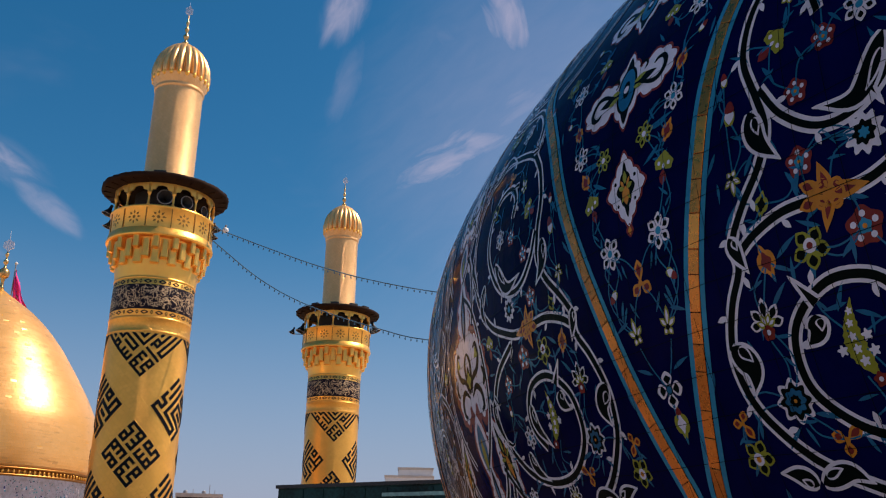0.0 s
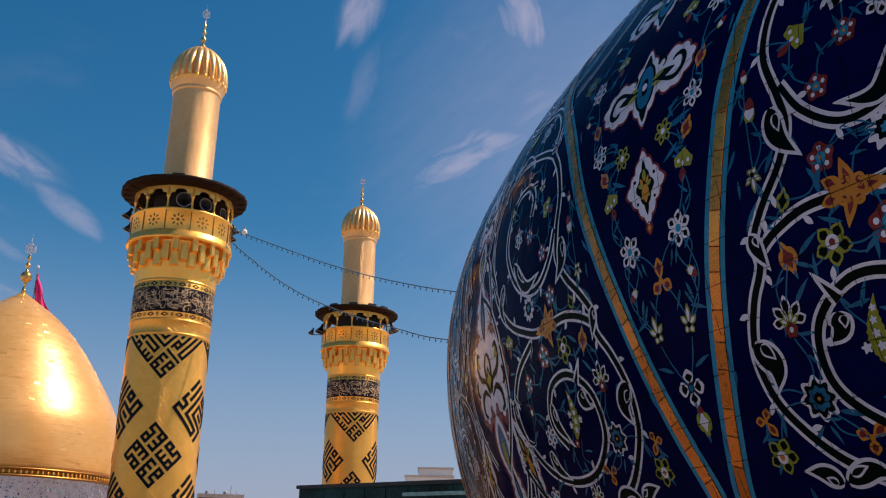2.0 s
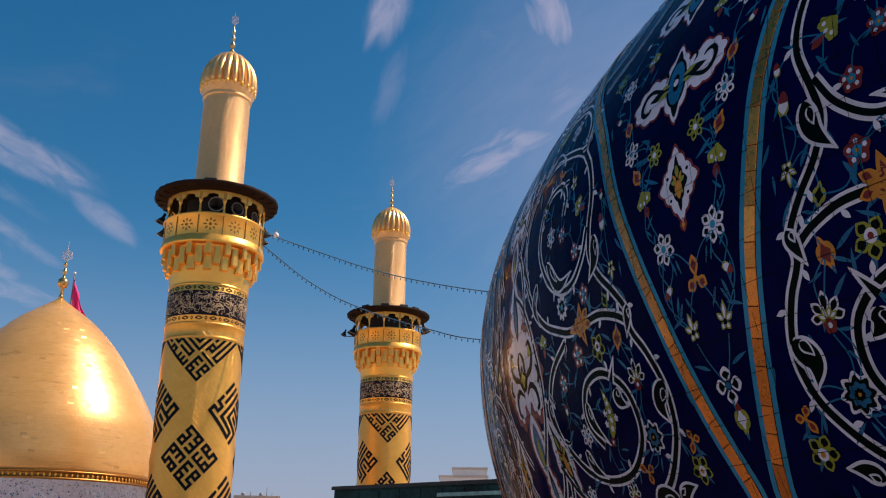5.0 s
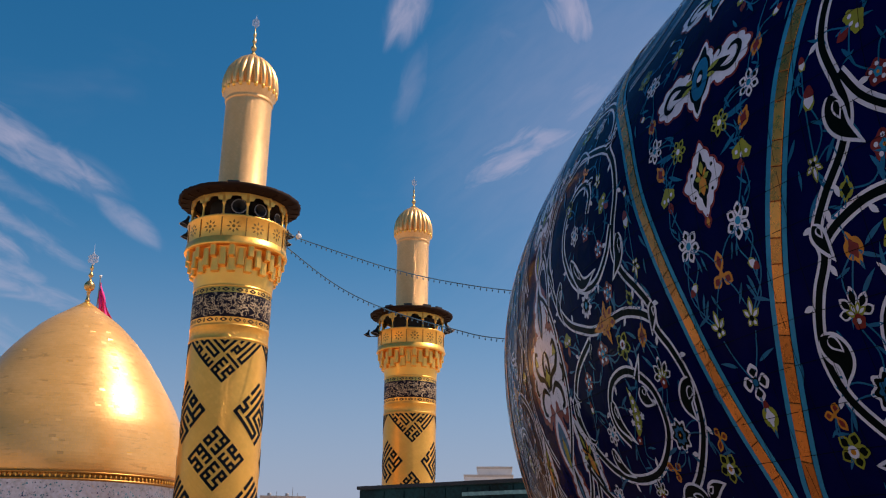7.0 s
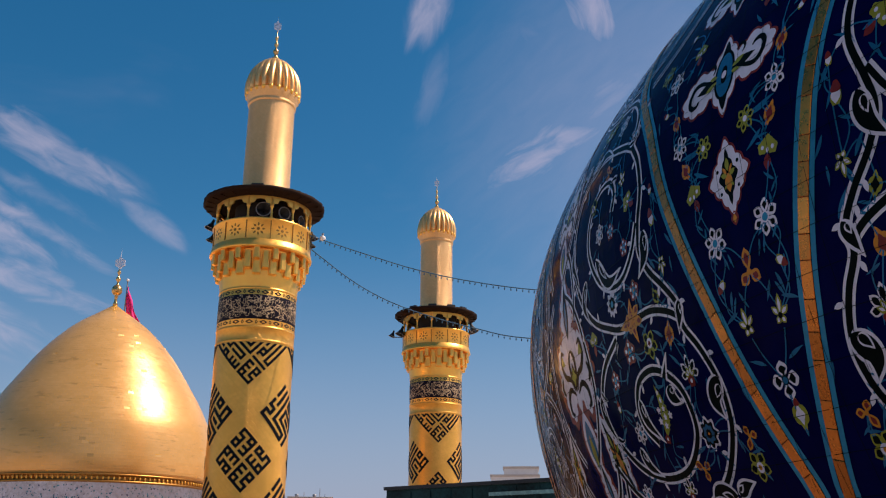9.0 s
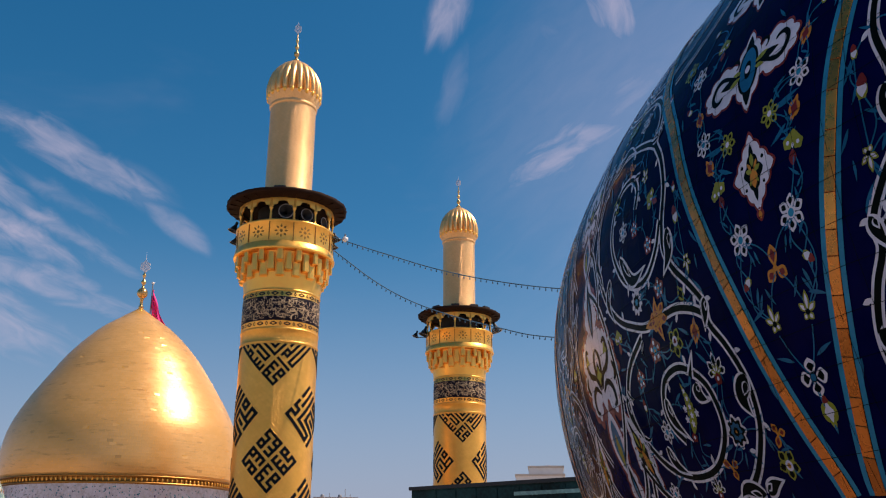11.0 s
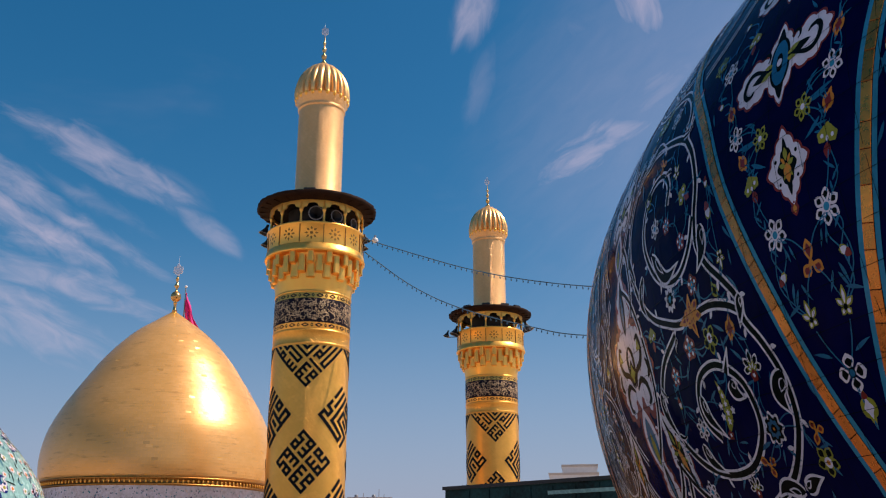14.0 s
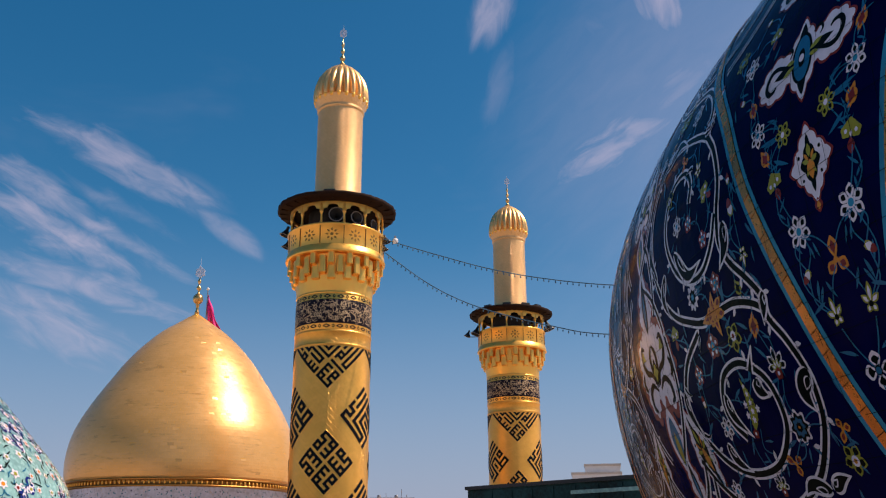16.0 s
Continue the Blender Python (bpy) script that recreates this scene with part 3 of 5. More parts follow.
def lay(name, shapes, d, s, turn=0.0, size=1.0, side=1, sector=0, into=None, under=None):
    """Lays a motif on the dome: its outlines follow the curve. Into a mesh under way, or as a part of its own."""
    if into is None and under is None and name in SPLIT:
        sets = []
        for shape in shapes:
            if not sets or shape[2] < sets[-1][-1][2]:
                sets.append([])
            sets[-1].append(shape)
        heart = lay(name, sets[-1], d, s, turn, size, side, sector, None, tiled_dome)
        for one in sets[:-1]:
            lay("petal", one, d, s, turn, size, side, sector, None, heart)
        return heart
    r0 = float(np.interp(s, DOME_S, DOME_R))
    phi = pattern_angle(d, s, side, sector)
    c, sn = math.cos(radians(turn)), math.sin(radians(turn))
    verts, faces, cols = into if into else ([], [], [])
    for pts, col, layer in shapes:
        h = 0.0008 + 0.00028 * layer
        P = [((x * c + y * sn) * size * side, (y * c - x * sn) * size) for x, y in pts]
        if side < 0:
            P.reverse()
        mx, my = sum(p[0] for p in P) / len(P), sum(p[1] for p in P) / len(P)
        b, n = len(verts), len(P)
        rings = max(1, math.ceil(max(math.hypot(x - mx, y - my) for x, y in P) / 0.035))
        verts.append(on_dome(phi + mx / r0, s + my, h))
        for q in range(1, rings + 1):
            for x, y in P:
                verts.append(on_dome(phi + (mx + (x - mx) * q / rings) / r0, s + my + (y - my) * q / rings, h))
        for k in range(n):
            l = (k + 1) % n
            faces.append((b, b + 1 + l, b + 1 + k))
            for q in range(rings - 1):
                o = b + 1 + q * n
                faces.append((o + k, o + l, o + n + l, o + n + k))
        cols += [col] * (n * rings)
    return inlay(name, verts, faces, cols, under) if into is None else None


def inlay(name, verts, faces, cols, parent=None, label=""):
    me = bpy.data.meshes.new(name)
    me.from_pydata(verts, [], faces)
    for m in GLAZE:
        me.materials.append(m)
    me.polygons.foreach_set("material_index", cols)
    me.update()
    ob = new(name, me)
    ob.parent = parent or tiled_dome
    if label:
        ob["label"] = label
    return ob


def smooth_line(knots, step=6):
    """A curve through the knots."""
    K = [np.array(k, float) for k in knots]
    K = [2 * K[0] - K[1]] + K + [2 * K[-1] - K[-2]]
    out = []
    for i in range(1, len(K) - 2):
        for j in range(step):
            t = j / step
            out.append(0.5 * (2 * K[i] + (K[i + 1] - K[i - 1]) * t + (2 * K[i - 1] - 5 * K[i] + 4 * K[i + 1] - K[i + 2]) * t * t + (3 * K[i] - K[i - 1] - 3 * K[i + 1] + K[i + 2]) * t ** 3))
    return out + [K[-2]]


def band(name, knots, layers, side=1, sector=0, into=None, step=6, taper=False):
    """Laid lines along a curve of (d, s): layers of (offset from the middle, width, colour, layer)."""
    line = smooth_line(knots, step)
    at = [(pattern_angle(d, s, side, sector), s) for d, s in line]
    verts, faces, cols = into if into else ([], [], [])
    for off, wide, col, layer in layers:
        b = len(verts)
        for i, (phi, s) in enumerate(at):
            p, q = at[max(i - 1, 0)], at[min(i + 1, len(at) - 1)]
            r = float(np.interp(s, DOME_S, DOME_R))
            dx, dy = (q[0] - p[0]) * r, q[1] - p[1]
            k = math.hypot(dx, dy) or 1
            nx, ny = -dy / k, dx / k
            t = i / (len(at) - 1)
            full, rim = wide if isinstance(wide, tuple) else (wide, 0.0)
            w = max(full * ((1 - t) ** 0.75 if taper == "horn" else math.sin(math.pi * (0.03 + 0.95 * t) ** 0.62) if taper == "leaf" else math.sin(math.pi * (0.08 + 0.84 * t)) if taper else 1) - rim, 0.0)
            for e in (off + w / 2, off - w / 2):
                verts.append(on_dome(phi + nx * e / r, s + ny * e, 0.0008 + 0.00028 * layer))
        for i in range(len(at) - 1):
            a = b + 2 * i
            faces.append((a, a + 1, a + 3, a + 2))
            cols.append(col)
    if into is None:
        inlay(name, verts, faces, cols)


# the scrolls, in degrees from the sector's middle meridian and metres of arc above the widest ring
SCROLLS = [
    [(4.9, 0.2), (4.35, 0.14), (4.1, 0.06), (4.35, -0.02), (4.45, -0.08), (4.1, -0.135), (3.45, -0.19), (3.0, -0.24), (3.0, -0.285), (2.6, -0.335), (2.3, -0.39), (2.2, -0.44), (2.35, -0.5), (2.75, -0.55), (3.3, -0.595), (3.9, -0.625), (4.6, -0.65)],
    [(3.1, -0.262), (3.6, -0.24), (4.4, -0.222), (5.3, -0.222), (6.3, -0.225), (7.2, -0.205), (8.2, -0.17), (9.0, -0.11), (9.5, -0.03), (9.65, 0.08), (9.5, 0.17), (9.1, 0.23), (8.3, 0.27), (7.0, 0.265), (5.6, 0.23), (4.9, 0.2)],
    [(6.85, -0.24), (8.2, -0.29), (9.0, -0.36), (9.05, -0.43), (8.55, -0.49), (7.6, -0.552), (6.3, -0.581), (5.0, -0.57), (4.05, -0.515), (3.8, -0.457), (4.05, -0.392), (5.0, -0.345), (6.05, -0.356), (6.6, -0.41), (6.55, -0.458), (6.05, -0.5)],
    [(4.45, -0.01), (4.9, -0.07), (5.7, -0.115), (6.6, -0.115), (7.5, -0.07), (8.1, 0.02), (8.0, 0.11), (7.4, 0.165), (6.5, 0.165), (6.0, 0.12), (6.1, 0.07)],
    [(4.6, -0.65), (6.0, -0.68), (7.6, -0.66), (8.9, -0.6), (9.8, -0.52)],
    [(11.2, -0.02), (10.3, -0.07), (9.75, -0.14), (9.5, -0.22), (9.45, -0.3), (9.8, -0.38), (10.5, -0.45), (11.2, -0.50)],
    [(9.2, -0.47), (9.9, -0.56), (10.6, -0.61), (11.2, -0.63)],
    [(9.3, -0.56), (9.9, -0.63), (10.6, -0.68), (11.2, -0.70)],
    [(11.2, 0.02), (10.5, 0.08), (10.1, 0.16), (10.2, 0.26), (10.7, 0.35), (11.2, 0.40)],
    [(10.2, -0.12), (9.95, -0.03), (10.2, 0.05), (10.7, 0.09)],
    [(4.9, 0.2), (5.0, 0.3), (5.9, 0.38), (7.2, 0.41), (8.6, 0.43), (9.8, 0.5), (10.2, 0.6)],
]
RIBBON = [(0, 0.026, WHITE, 0), (0, 0.0138, DARK, 1)]
RIBBON_THIN = [(0, 0.026, WHITE, 0), (0, 0.0115, DARK, 1)]
# split leaves that swell out of the ribbons: knots, widest width, pointed horn or swelling
HORNS = [
    ([(4.62, -0.372), (4.38, -0.345), (4.14, -0.319)], 0.028, True), ([(2.92, -0.230), (3.05, -0.262), (3.25, -0.298)], 0.036, False),
    ([(2.22, -0.405), (2.62, -0.445), (2.45, -0.49)], 0.054, False), ([(4.5, -0.388), (4.44, -0.415), (4.06, -0.434)], 0.046, False),
    ([(4.1, -0.04), (4.2, -0.095), (4.7, -0.141)], 0.048, False), ([(3.3, -0.637), (4.0, -0.622), (4.5, -0.642)], 0.042, False),
    ([(3.2, -0.638), (2.8, -0.620), (2.33, -0.614)], 0.038, False), ([(6.4, -0.395), (6.3, -0.45), (5.65, -0.505)], 0.040, False),
    ([(7.4, -0.50), (7.15, -0.545), (6.5, -0.576)], 0.040, False), ([(7.5, -0.02), (6.7, -0.098), (5.65, -0.085)], 0.044, False),
    ([(6.95, -0.085), (7.2, -0.13)], 0.022, True), ([(8.5, -0.05), (8.95, -0.11), (8.55, -0.17)], 0.040, False),
    ([(9.3, -0.05), (9.75, 0.02), (9.6, 0.1)], 0.040, False), ([(8.6, 0.25), (7.6, 0.285), (6.6, 0.25)], 0.042, False), ([(9.1, -0.35), (9.15, -0.41), (8.6, -0.49)], 0.042, False),
]
STEM = [(0, 0.0031, TEAL, 0)]
STEMS = [
    [(0.0, -0.5), (0.05, -0.447)], [(0.0, -0.447), (0.35, -0.40), (0.55, -0.36)], [(0.55, -0.32), (0.3, -0.275), (0.03, -0.25)], [(0.03, -0.225), (0.4, -0.19), (0.85, -0.17)],
    [(0.95, -0.15), (1.2, -0.11), (1.37, -0.07)], [(1.37, -0.04), (1.1, 0.0), (0.85, 0.03)], [(0.85, 0.05), (1.3, 0.07), (1.8, 0.078)], [(1.85, 0.09), (1.9, 0.13), (2.1, 0.15)],
    [(1.0, -0.24), (1.25, -0.2), (1.0, -0.17)], [(3.5, 0.03), (3.45, -0.03), (3.4, -0.13)], [(3.37, -0.14), (3.9, -0.12), (4.05, -0.19)], [(3.72, -0.29), (3.5, -0.33), (3.3, -0.37)],
    [(3.3, -0.41), (3.5, -0.45), (3.4, -0.49)], [(3.4, -0.52), (3.9, -0.55), (4.25, -0.575)], [(5.0, -0.16), (5.7, -0.14), (6.6, -0.155)], [(4.86, -0.29), (5.5, -0.30), (6.15, -0.285)],
    [(5.2, -0.49), (5.4, -0.53), (5.0, -0.55)], [(1.85, -0.53), (1.8, -0.56), (1.92, -0.586)], [(2.5, 0.27), (2.2, 0.2), (2.1, 0.15)], [(1.4, 0.29), (2.0, 0.31), (2.5, 0.27)],
]
# motif, distance from the middle meridian, arc height, turn, size
SIDE_MOTIFS = [
    ("flower", star_flower(), 0.92, -0.163, 10, 1.05), ("bud", bud(), 1.0, -0.244, 130, 1.05), ("lily", lily(), 0.56, -0.338, 8, 1.0), ("flower", star_flower(0.028, 6, YELLOW, WHITE), 0.82, 0.037, 20, 1.0),
    ("bud", small_bloom(), 1.64, 0.015, 30, 1.1), ("blossom", cluster(), 1.39, -0.055, 15, 1.0), ("flower", star_flower(0.032, 6), 1.88, 0.078, 0, 0.95), ("bud", small_bloom(), 2.12, 0.147, 20, 1.1),
    ("blossom", cluster(), 1.4, 0.29, 0, 0.9), ("flower", star_flower(), 2.5, 0.27, 15, 0.95), ("bud", bud(), 2.7, 0.19, 60, 0.9), ("flower", star_flower(0.03, 6, YELLOW), 3.3, 0.33, 0, 1.0), ("bud", bud(), 2.1, 0.38, 100, 1.0),
]
WIDE_MOTIFS = [
    ("ring_flower", ring_flower(), 6.65, -0.155, 0, 1.05), ("rosette", rosette(), 5.1, -0.157, 0, 0.95), ("bud", bud(), 3.52, 0.035, 0, 0.9), ("bud", bud(0.024), 3.55, -0.035, 10, 1.05),
    ("lily_bud", lily(0.03), 3.35, -0.135, 180, 1.0), ("bud", small_bloom(YELLOW, DARK, 0.017), 3.97, -0.198, 20, 1.1), ("bud", small_bloom(r=0.024), 3.74, -0.288, -15, 1.05), ("knot", knot_star(), 5.6, -0.222, 12, 1.05),
    ("flower", five(), 4.86, -0.29, 180, 1.0), ("rosette", rosette(0.03), 6.15, -0.285, 0, 1.0), ("lotus", lotus(), 3.32, -0.387, 0, 1.0), ("wheel_flower", wheel(), 3.4, -0.507, 0, 1.15),
    ("trefoil", trefoil(0.03), 1.85, -0.528, 150, 0.9), ("flower", five(0.032, YELLOW, WHITE, ORANGE), 1.95, -0.586, 30, 1.0), ("trefoil", trefoil(0.032), 4.25, -0.575, 60, 1.0), ("leaf", fish_leaf(), 5.25, -0.435, -8, 1.0),
    ("blossom", cluster(), 4.85, 0.055, 60, 1.0), ("flower", five(0.03), 7.8, 0.135, 0, 1.0), ("flower", star_flower(0.03), 7.1, 0.04, 0, 1.0), ("rosette", rosette(0.022), 6.2, 0.02, 0, 1.0),
    ("rosette", rosette(0.022), 5.35, -0.045, 0, 1.0), ("flower", star_flower(0.03), 7.0, -0.468, 0, 1.0), ("trefoil", trefoil(0.03), 6.7, 0.2, 40, 1.0), ("blossom", cluster(), 8.6, -0.22, 0, 1.0),
    ("bud", bud(), 9.5, -0.19, 40, 1.0), ("lily", lily(), 5.4, 0.13, 30, 0.9), ("bud", bud(), 9.9, 0.3, 0, 1.1), ("flower", star_flower(), 6.4, 0.33, 0, 1.0), ("blossom", cluster(), 7.9, 0.35, 0, 1.0),
    ("bud", bud(), 4.4, 0.3, 0, 1.1), ("lotus", lotus(0.04), 5.4, -0.62, 0, 0.9), ("cartouche", haloed(small_medallion(0.056, 0.115), 0.014), 9.3, -0.50, 22, 1.0), ("bud", bud(), 7.9, -0.40, 0, 1.0),
    ("flower", star_flower(0.03), 8.1, -0.61, 0, 1.0), ("rosette", rosette(0.024), 7.6, -0.33, 0, 1.0),
]
LEAVES = [(9.4, -0.05, 10, 0.7), (8.6, -0.47, 230, 0.7), (6.0, 0.16, 60, 0.75), (5.0, 0.215, 250, 0.75), (8.9, -0.35, 200, 0.7), (9.5, 0.14, 0, 0.7), (6.9, -0.255, 120, 0.6)]
AXIS_MOTIFS = [("cartouche", cartouche(), 0, 0.171, 0, 1), ("cartouche", cartouche(), 0, 0.41, 0, 0.95), ("cartouche", cartouche(), 0, 0.66, 0, 1.0), ("medallion", small_medallion(), 0, -0.052, 0, 1), ("trefoil", trefoil(0.04), 0, -0.243, 0, 1.0),
               ("quatrefoil", quatrefoil(), 0.03, -0.447, 0, 1), ("bud", small_bloom(YELLOW, WHITE, 0.026) + [(disc(0.007, 0, 0.022, lobes=3, depth=0.15), RED, 2)], 0.07, -0.51, 0, 1.0)]
# half the width of the slim panel at each height: the gold lines run along its edges
EDGE_S = (-0.66, -0.62, -0.5, -0.37, -0.27, -0.166, -0.04, 0.06, 0.172, 0.27, 0.364, 0.6, 0.9, 1.3, 1.9)
EDGE_D = (0.42, 0.50, 0.93, 1.38, 1.72, 2.13, 2.65, 3.05, 3.6, 4.35, 5.15, 6.6, 8.2, 9.6, 10.4)
EDGE = list(zip(EDGE_D, EDGE_S))
rng = random.Random(7)
TEAL_LEAVES = [(rng.uniform(0.25, 0.9) * float(np.interp(s, EDGE_S, EDGE_D)), s, rng.uniform(0, 360), rng.uniform(0.7, 1.2)) for s in (-0.40, -0.29, -0.21, -0.19, -0.1, -0.02, 0.09, 0.24, 0.33, 0.45)]
TEAL_LEAVES += [(rng.uniform(float(np.interp(s, EDGE_S, EDGE_D)) + 0.6, 10.5), s, rng.uniform(0, 360), rng.uniform(0.7, 1.2)) for s in [-0.63 + 0.03 * i for i in range(36)]]
TEAL_LEAVES += [(3.0, -0.2, 20, 1.2), (2.9, -0.1, 200, 1.0), (3.75, -0.34, 30, 1.1), (4.1, -0.53, 90, 1.2), (3.0, -0.56, 30, 1.0), (1.45, -0.46, 190, 1.1), (5.1, -0.37, 10, 1.0), (5.7, -0.40, 100, 1.0), (2.6, -0.02, 0, 1.0)]


def vines(spots, r):
    """Thin stems from each motif to its nearest neighbours, bowed."""
    out, made = [], set()
    for i, (d, s) in enumerate(spots):
        near = sorted((math.hypot((d - e) * 0.085, s - t), j) for j, (e, t) in enumerate(spots) if j != i)[:2]
        for q, j in near:
            if q < 0.2 and (j, i) not in made:
                made.add((i, j))
                e, t = spots[j]
                bow = r.choice((-0.25, 0.25))
                out.append([(d, s), ((d + e) / 2 - (t - s) * bow / 0.085, (s + t) / 2 + (e - d) * 0.085 * bow), (e, t)])
    return out


SPOTS_SLIM, SPOTS_WIDE = [(m[2], m[3]) for m in SIDE_MOTIFS], [(m[2], m[3]) for m in WIDE_MOTIFS]
STEMS = STEMS + vines(SPOTS_SLIM, random.Random(1)) + vines(SPOTS_WIDE, random.Random(2))
rng = random.Random(8)
for line in STEMS[20:]:
    (d, s), (e, t) = line[0], line[1]
    for f in (0.55, 0.95):
        TEAL_LEAVES.append((d + (e - d) * f + rng.uniform(-0.12, 0.12), s + (t - s) * f + rng.uniform(-0.012, 0.012), rng.uniform(0, 360), rng.uniform(0.6, 1.0)))
# loose curled leaves between the scrolls
LOOSE = []
for i in range(34):
    LOOSE.append((2.4 + 8.6 * ((i * 0.618) % 1), -0.66 + 1.08 * ((i * 0.7548) % 1), rng.uniform(0, 360), rng.uniform(0.7, 1.15)))
# short spurs along the scrolls
SPURS = []
for knots in SCROLLS:
    line = smooth_line(knots, 4)
    for i in range(3, len(line) - 2, 5):
        (d0, s0), (d1, s1) = line[i - 1], line[i + 1]
        a = math.degrees(math.atan2((d1 - d0) * 0.085, s1 - s0))
        sgn = 1 if (i // 5) % 2 else -1
        nx, ny = math.cos(radians(a)), -math.sin(radians(a))
        SPURS.append((line[i][0] + sgn * nx * 0.017 / 0.085, line[i][1] + sgn * ny * 0.017, a + 55 * sgn, 1.0))


# a denser sprinkling of small blooms above the scrolls
BLOOMS = (star_flower(0.03), cluster(0.024), star_flower(0.026, 6, YELLOW, WHITE), bud(), small_bloom(), star_flower(0.032), rosette(0.022))
SPRINKLED = []
for i in range(30):
    s0 = 0.24 + 0.62 * ((i * 0.618) % 1)
    lo = float(np.interp(s0, EDGE_S, EDGE_D)) + 0.75
    SPRINKLED.append(("bloom", BLOOMS[i % 7], lo + (10.6 - lo) * ((i * 0.7548) % 1), s0, (i * 137) % 360, 0.95))


# the same garland goes round the crown once more, where the meridians draw together
UPPER = 1.02
CROWN_SCROLLS = [[(x, s + UPPER) for x, s in knots] for knots in SCROLLS[:4]]
CROWN_MOTIFS = [(n, sh, x, s + UPPER, t, z) for n, sh, x, s, t, z in WIDE_MOTIFS + SIDE_MOTIFS if s > -0.5]


def horn(knots, wide, pointed, side, sector, into):
    """A split leaf: a white rim round a dark heart, and in it a white teardrop curl."""
    mode = "horn" if pointed else "leaf"
    band("scroll_leaf", knots, [(0, wide, WHITE, 1.5), (0, (wide, 0.0125), DARK, 2)], side, sector, into, 8, mode)
    if not pointed:
        curl = [tuple(p) for p in smooth_line(knots, 8)][2:8]
        band("scroll_leaf", curl, [(0.16 * wide, 0.42 * wide, WHITE, 2.5), (0.16 * wide, (0.42 * wide, 0.0075), DARK, 3)], side, sector, into, 3, "leaf")


def pattern(sector, into=None):
    for side in (1, -1):
        for knots, wide, pointed in HORNS:
            horn(knots, wide, pointed, side, sector, into)
        for knots in CROWN_SCROLLS:
            band("scroll", knots, RIBBON_THIN, side, sector, into)
        for name, shapes, d, s, turn, size in CROWN_MOTIFS:
            lay(name, shapes, d, s, turn, size * 0.9, side, sector, into)
        for k, knots in enumerate(SCROLLS):
            band("scroll", knots, RIBBON if k < 3 or k == 4 else RIBBON_THIN, side, sector, into)
        band("border_line", EDGE, [(-0.0195, 0.0115, SKYB, 1), (0.0195, 0.0115, SKYB, 1)], side, sector, into)
        band("gold_bed", EDGE, [(0, 0.028, DARK, 0)], side, sector, into)
        for knots in STEMS:
            band("stem", knots, STEM, side, sector, into, 5)
        for name, shapes, d, s, turn, size in SIDE_MOTIFS + WIDE_MOTIFS + SPRINKLED:
            lay(name, shapes, d, s, turn, size, side, sector, into)
        for d, s, turn, size in LEAVES:
            lay("scroll_leaf", split_leaf(), d, s, turn, size, side, sector, into)
        for d, s, turn, size in LOOSE:
            lay("leaf", [(pts, col, layer - 0.6) for pts, col, layer in leaf_blade()], d, s, turn, size, side, sector, into)
        for d, s, turn, size in SPURS:
            lay("spur", [(petal(0, -0.008, 0.016, 0.0055, 5), WHITE, 0.5)], d, s, turn, size, side, sector, into)
        for d, s, turn, size in TEAL_LEAVES:
            lay("leaf", leaf_blade(), d, s, turn, size, side, sector, into)
    for name, shapes, d, s, turn, size in AXIS_MOTIFS:
        lay(name, shapes, d, s, turn, size, 1, sector, into)
    if sector != 1:
        for s, w in ((-0.262, 1.2), (-0.70, 0.85), (0.22, 0.85), (0.6, 0.7)):
            lay("medallion", haloed(great_medallion(), 0.02), -11.25, s, 0, w, 1, sector, into)


part("crown_knob", lathe([(0.5, DZ + 2.30), (0.42, DZ + 2.38), (0.2, DZ + 2.44), (0.15, DZ + 2.6), (0.3, DZ + 2.8), (0.3, DZ + 2.95), (0.1, DZ + 3.15), (0.05, DZ + 3.6), (0.005, DZ + 3.9)], 24), gold_sheet, tiled_dome, "gilded knob at the top")
for k in (-1, 0, 1):
    pattern(k)
far = ([], [], [])
pattern(2, far)
first = inlay("tile_pattern", *far)
first["kind"] = "stuff"
for k in range(3, 15):
    ob = new("tile_pattern", first.data)
    ob.parent, ob["kind"] = tiled_dome, "stuff"
    ob.rotation_euler = (0, 0, (k - 2) * SECTOR)

# the gold bricks in the lines, each with a rounded face
gold_tile = material("gold lustre tile", (0.72, 0.225, 0.036), 0.30, 0.85, 60, 0.2, 0.05, rand=0.3)


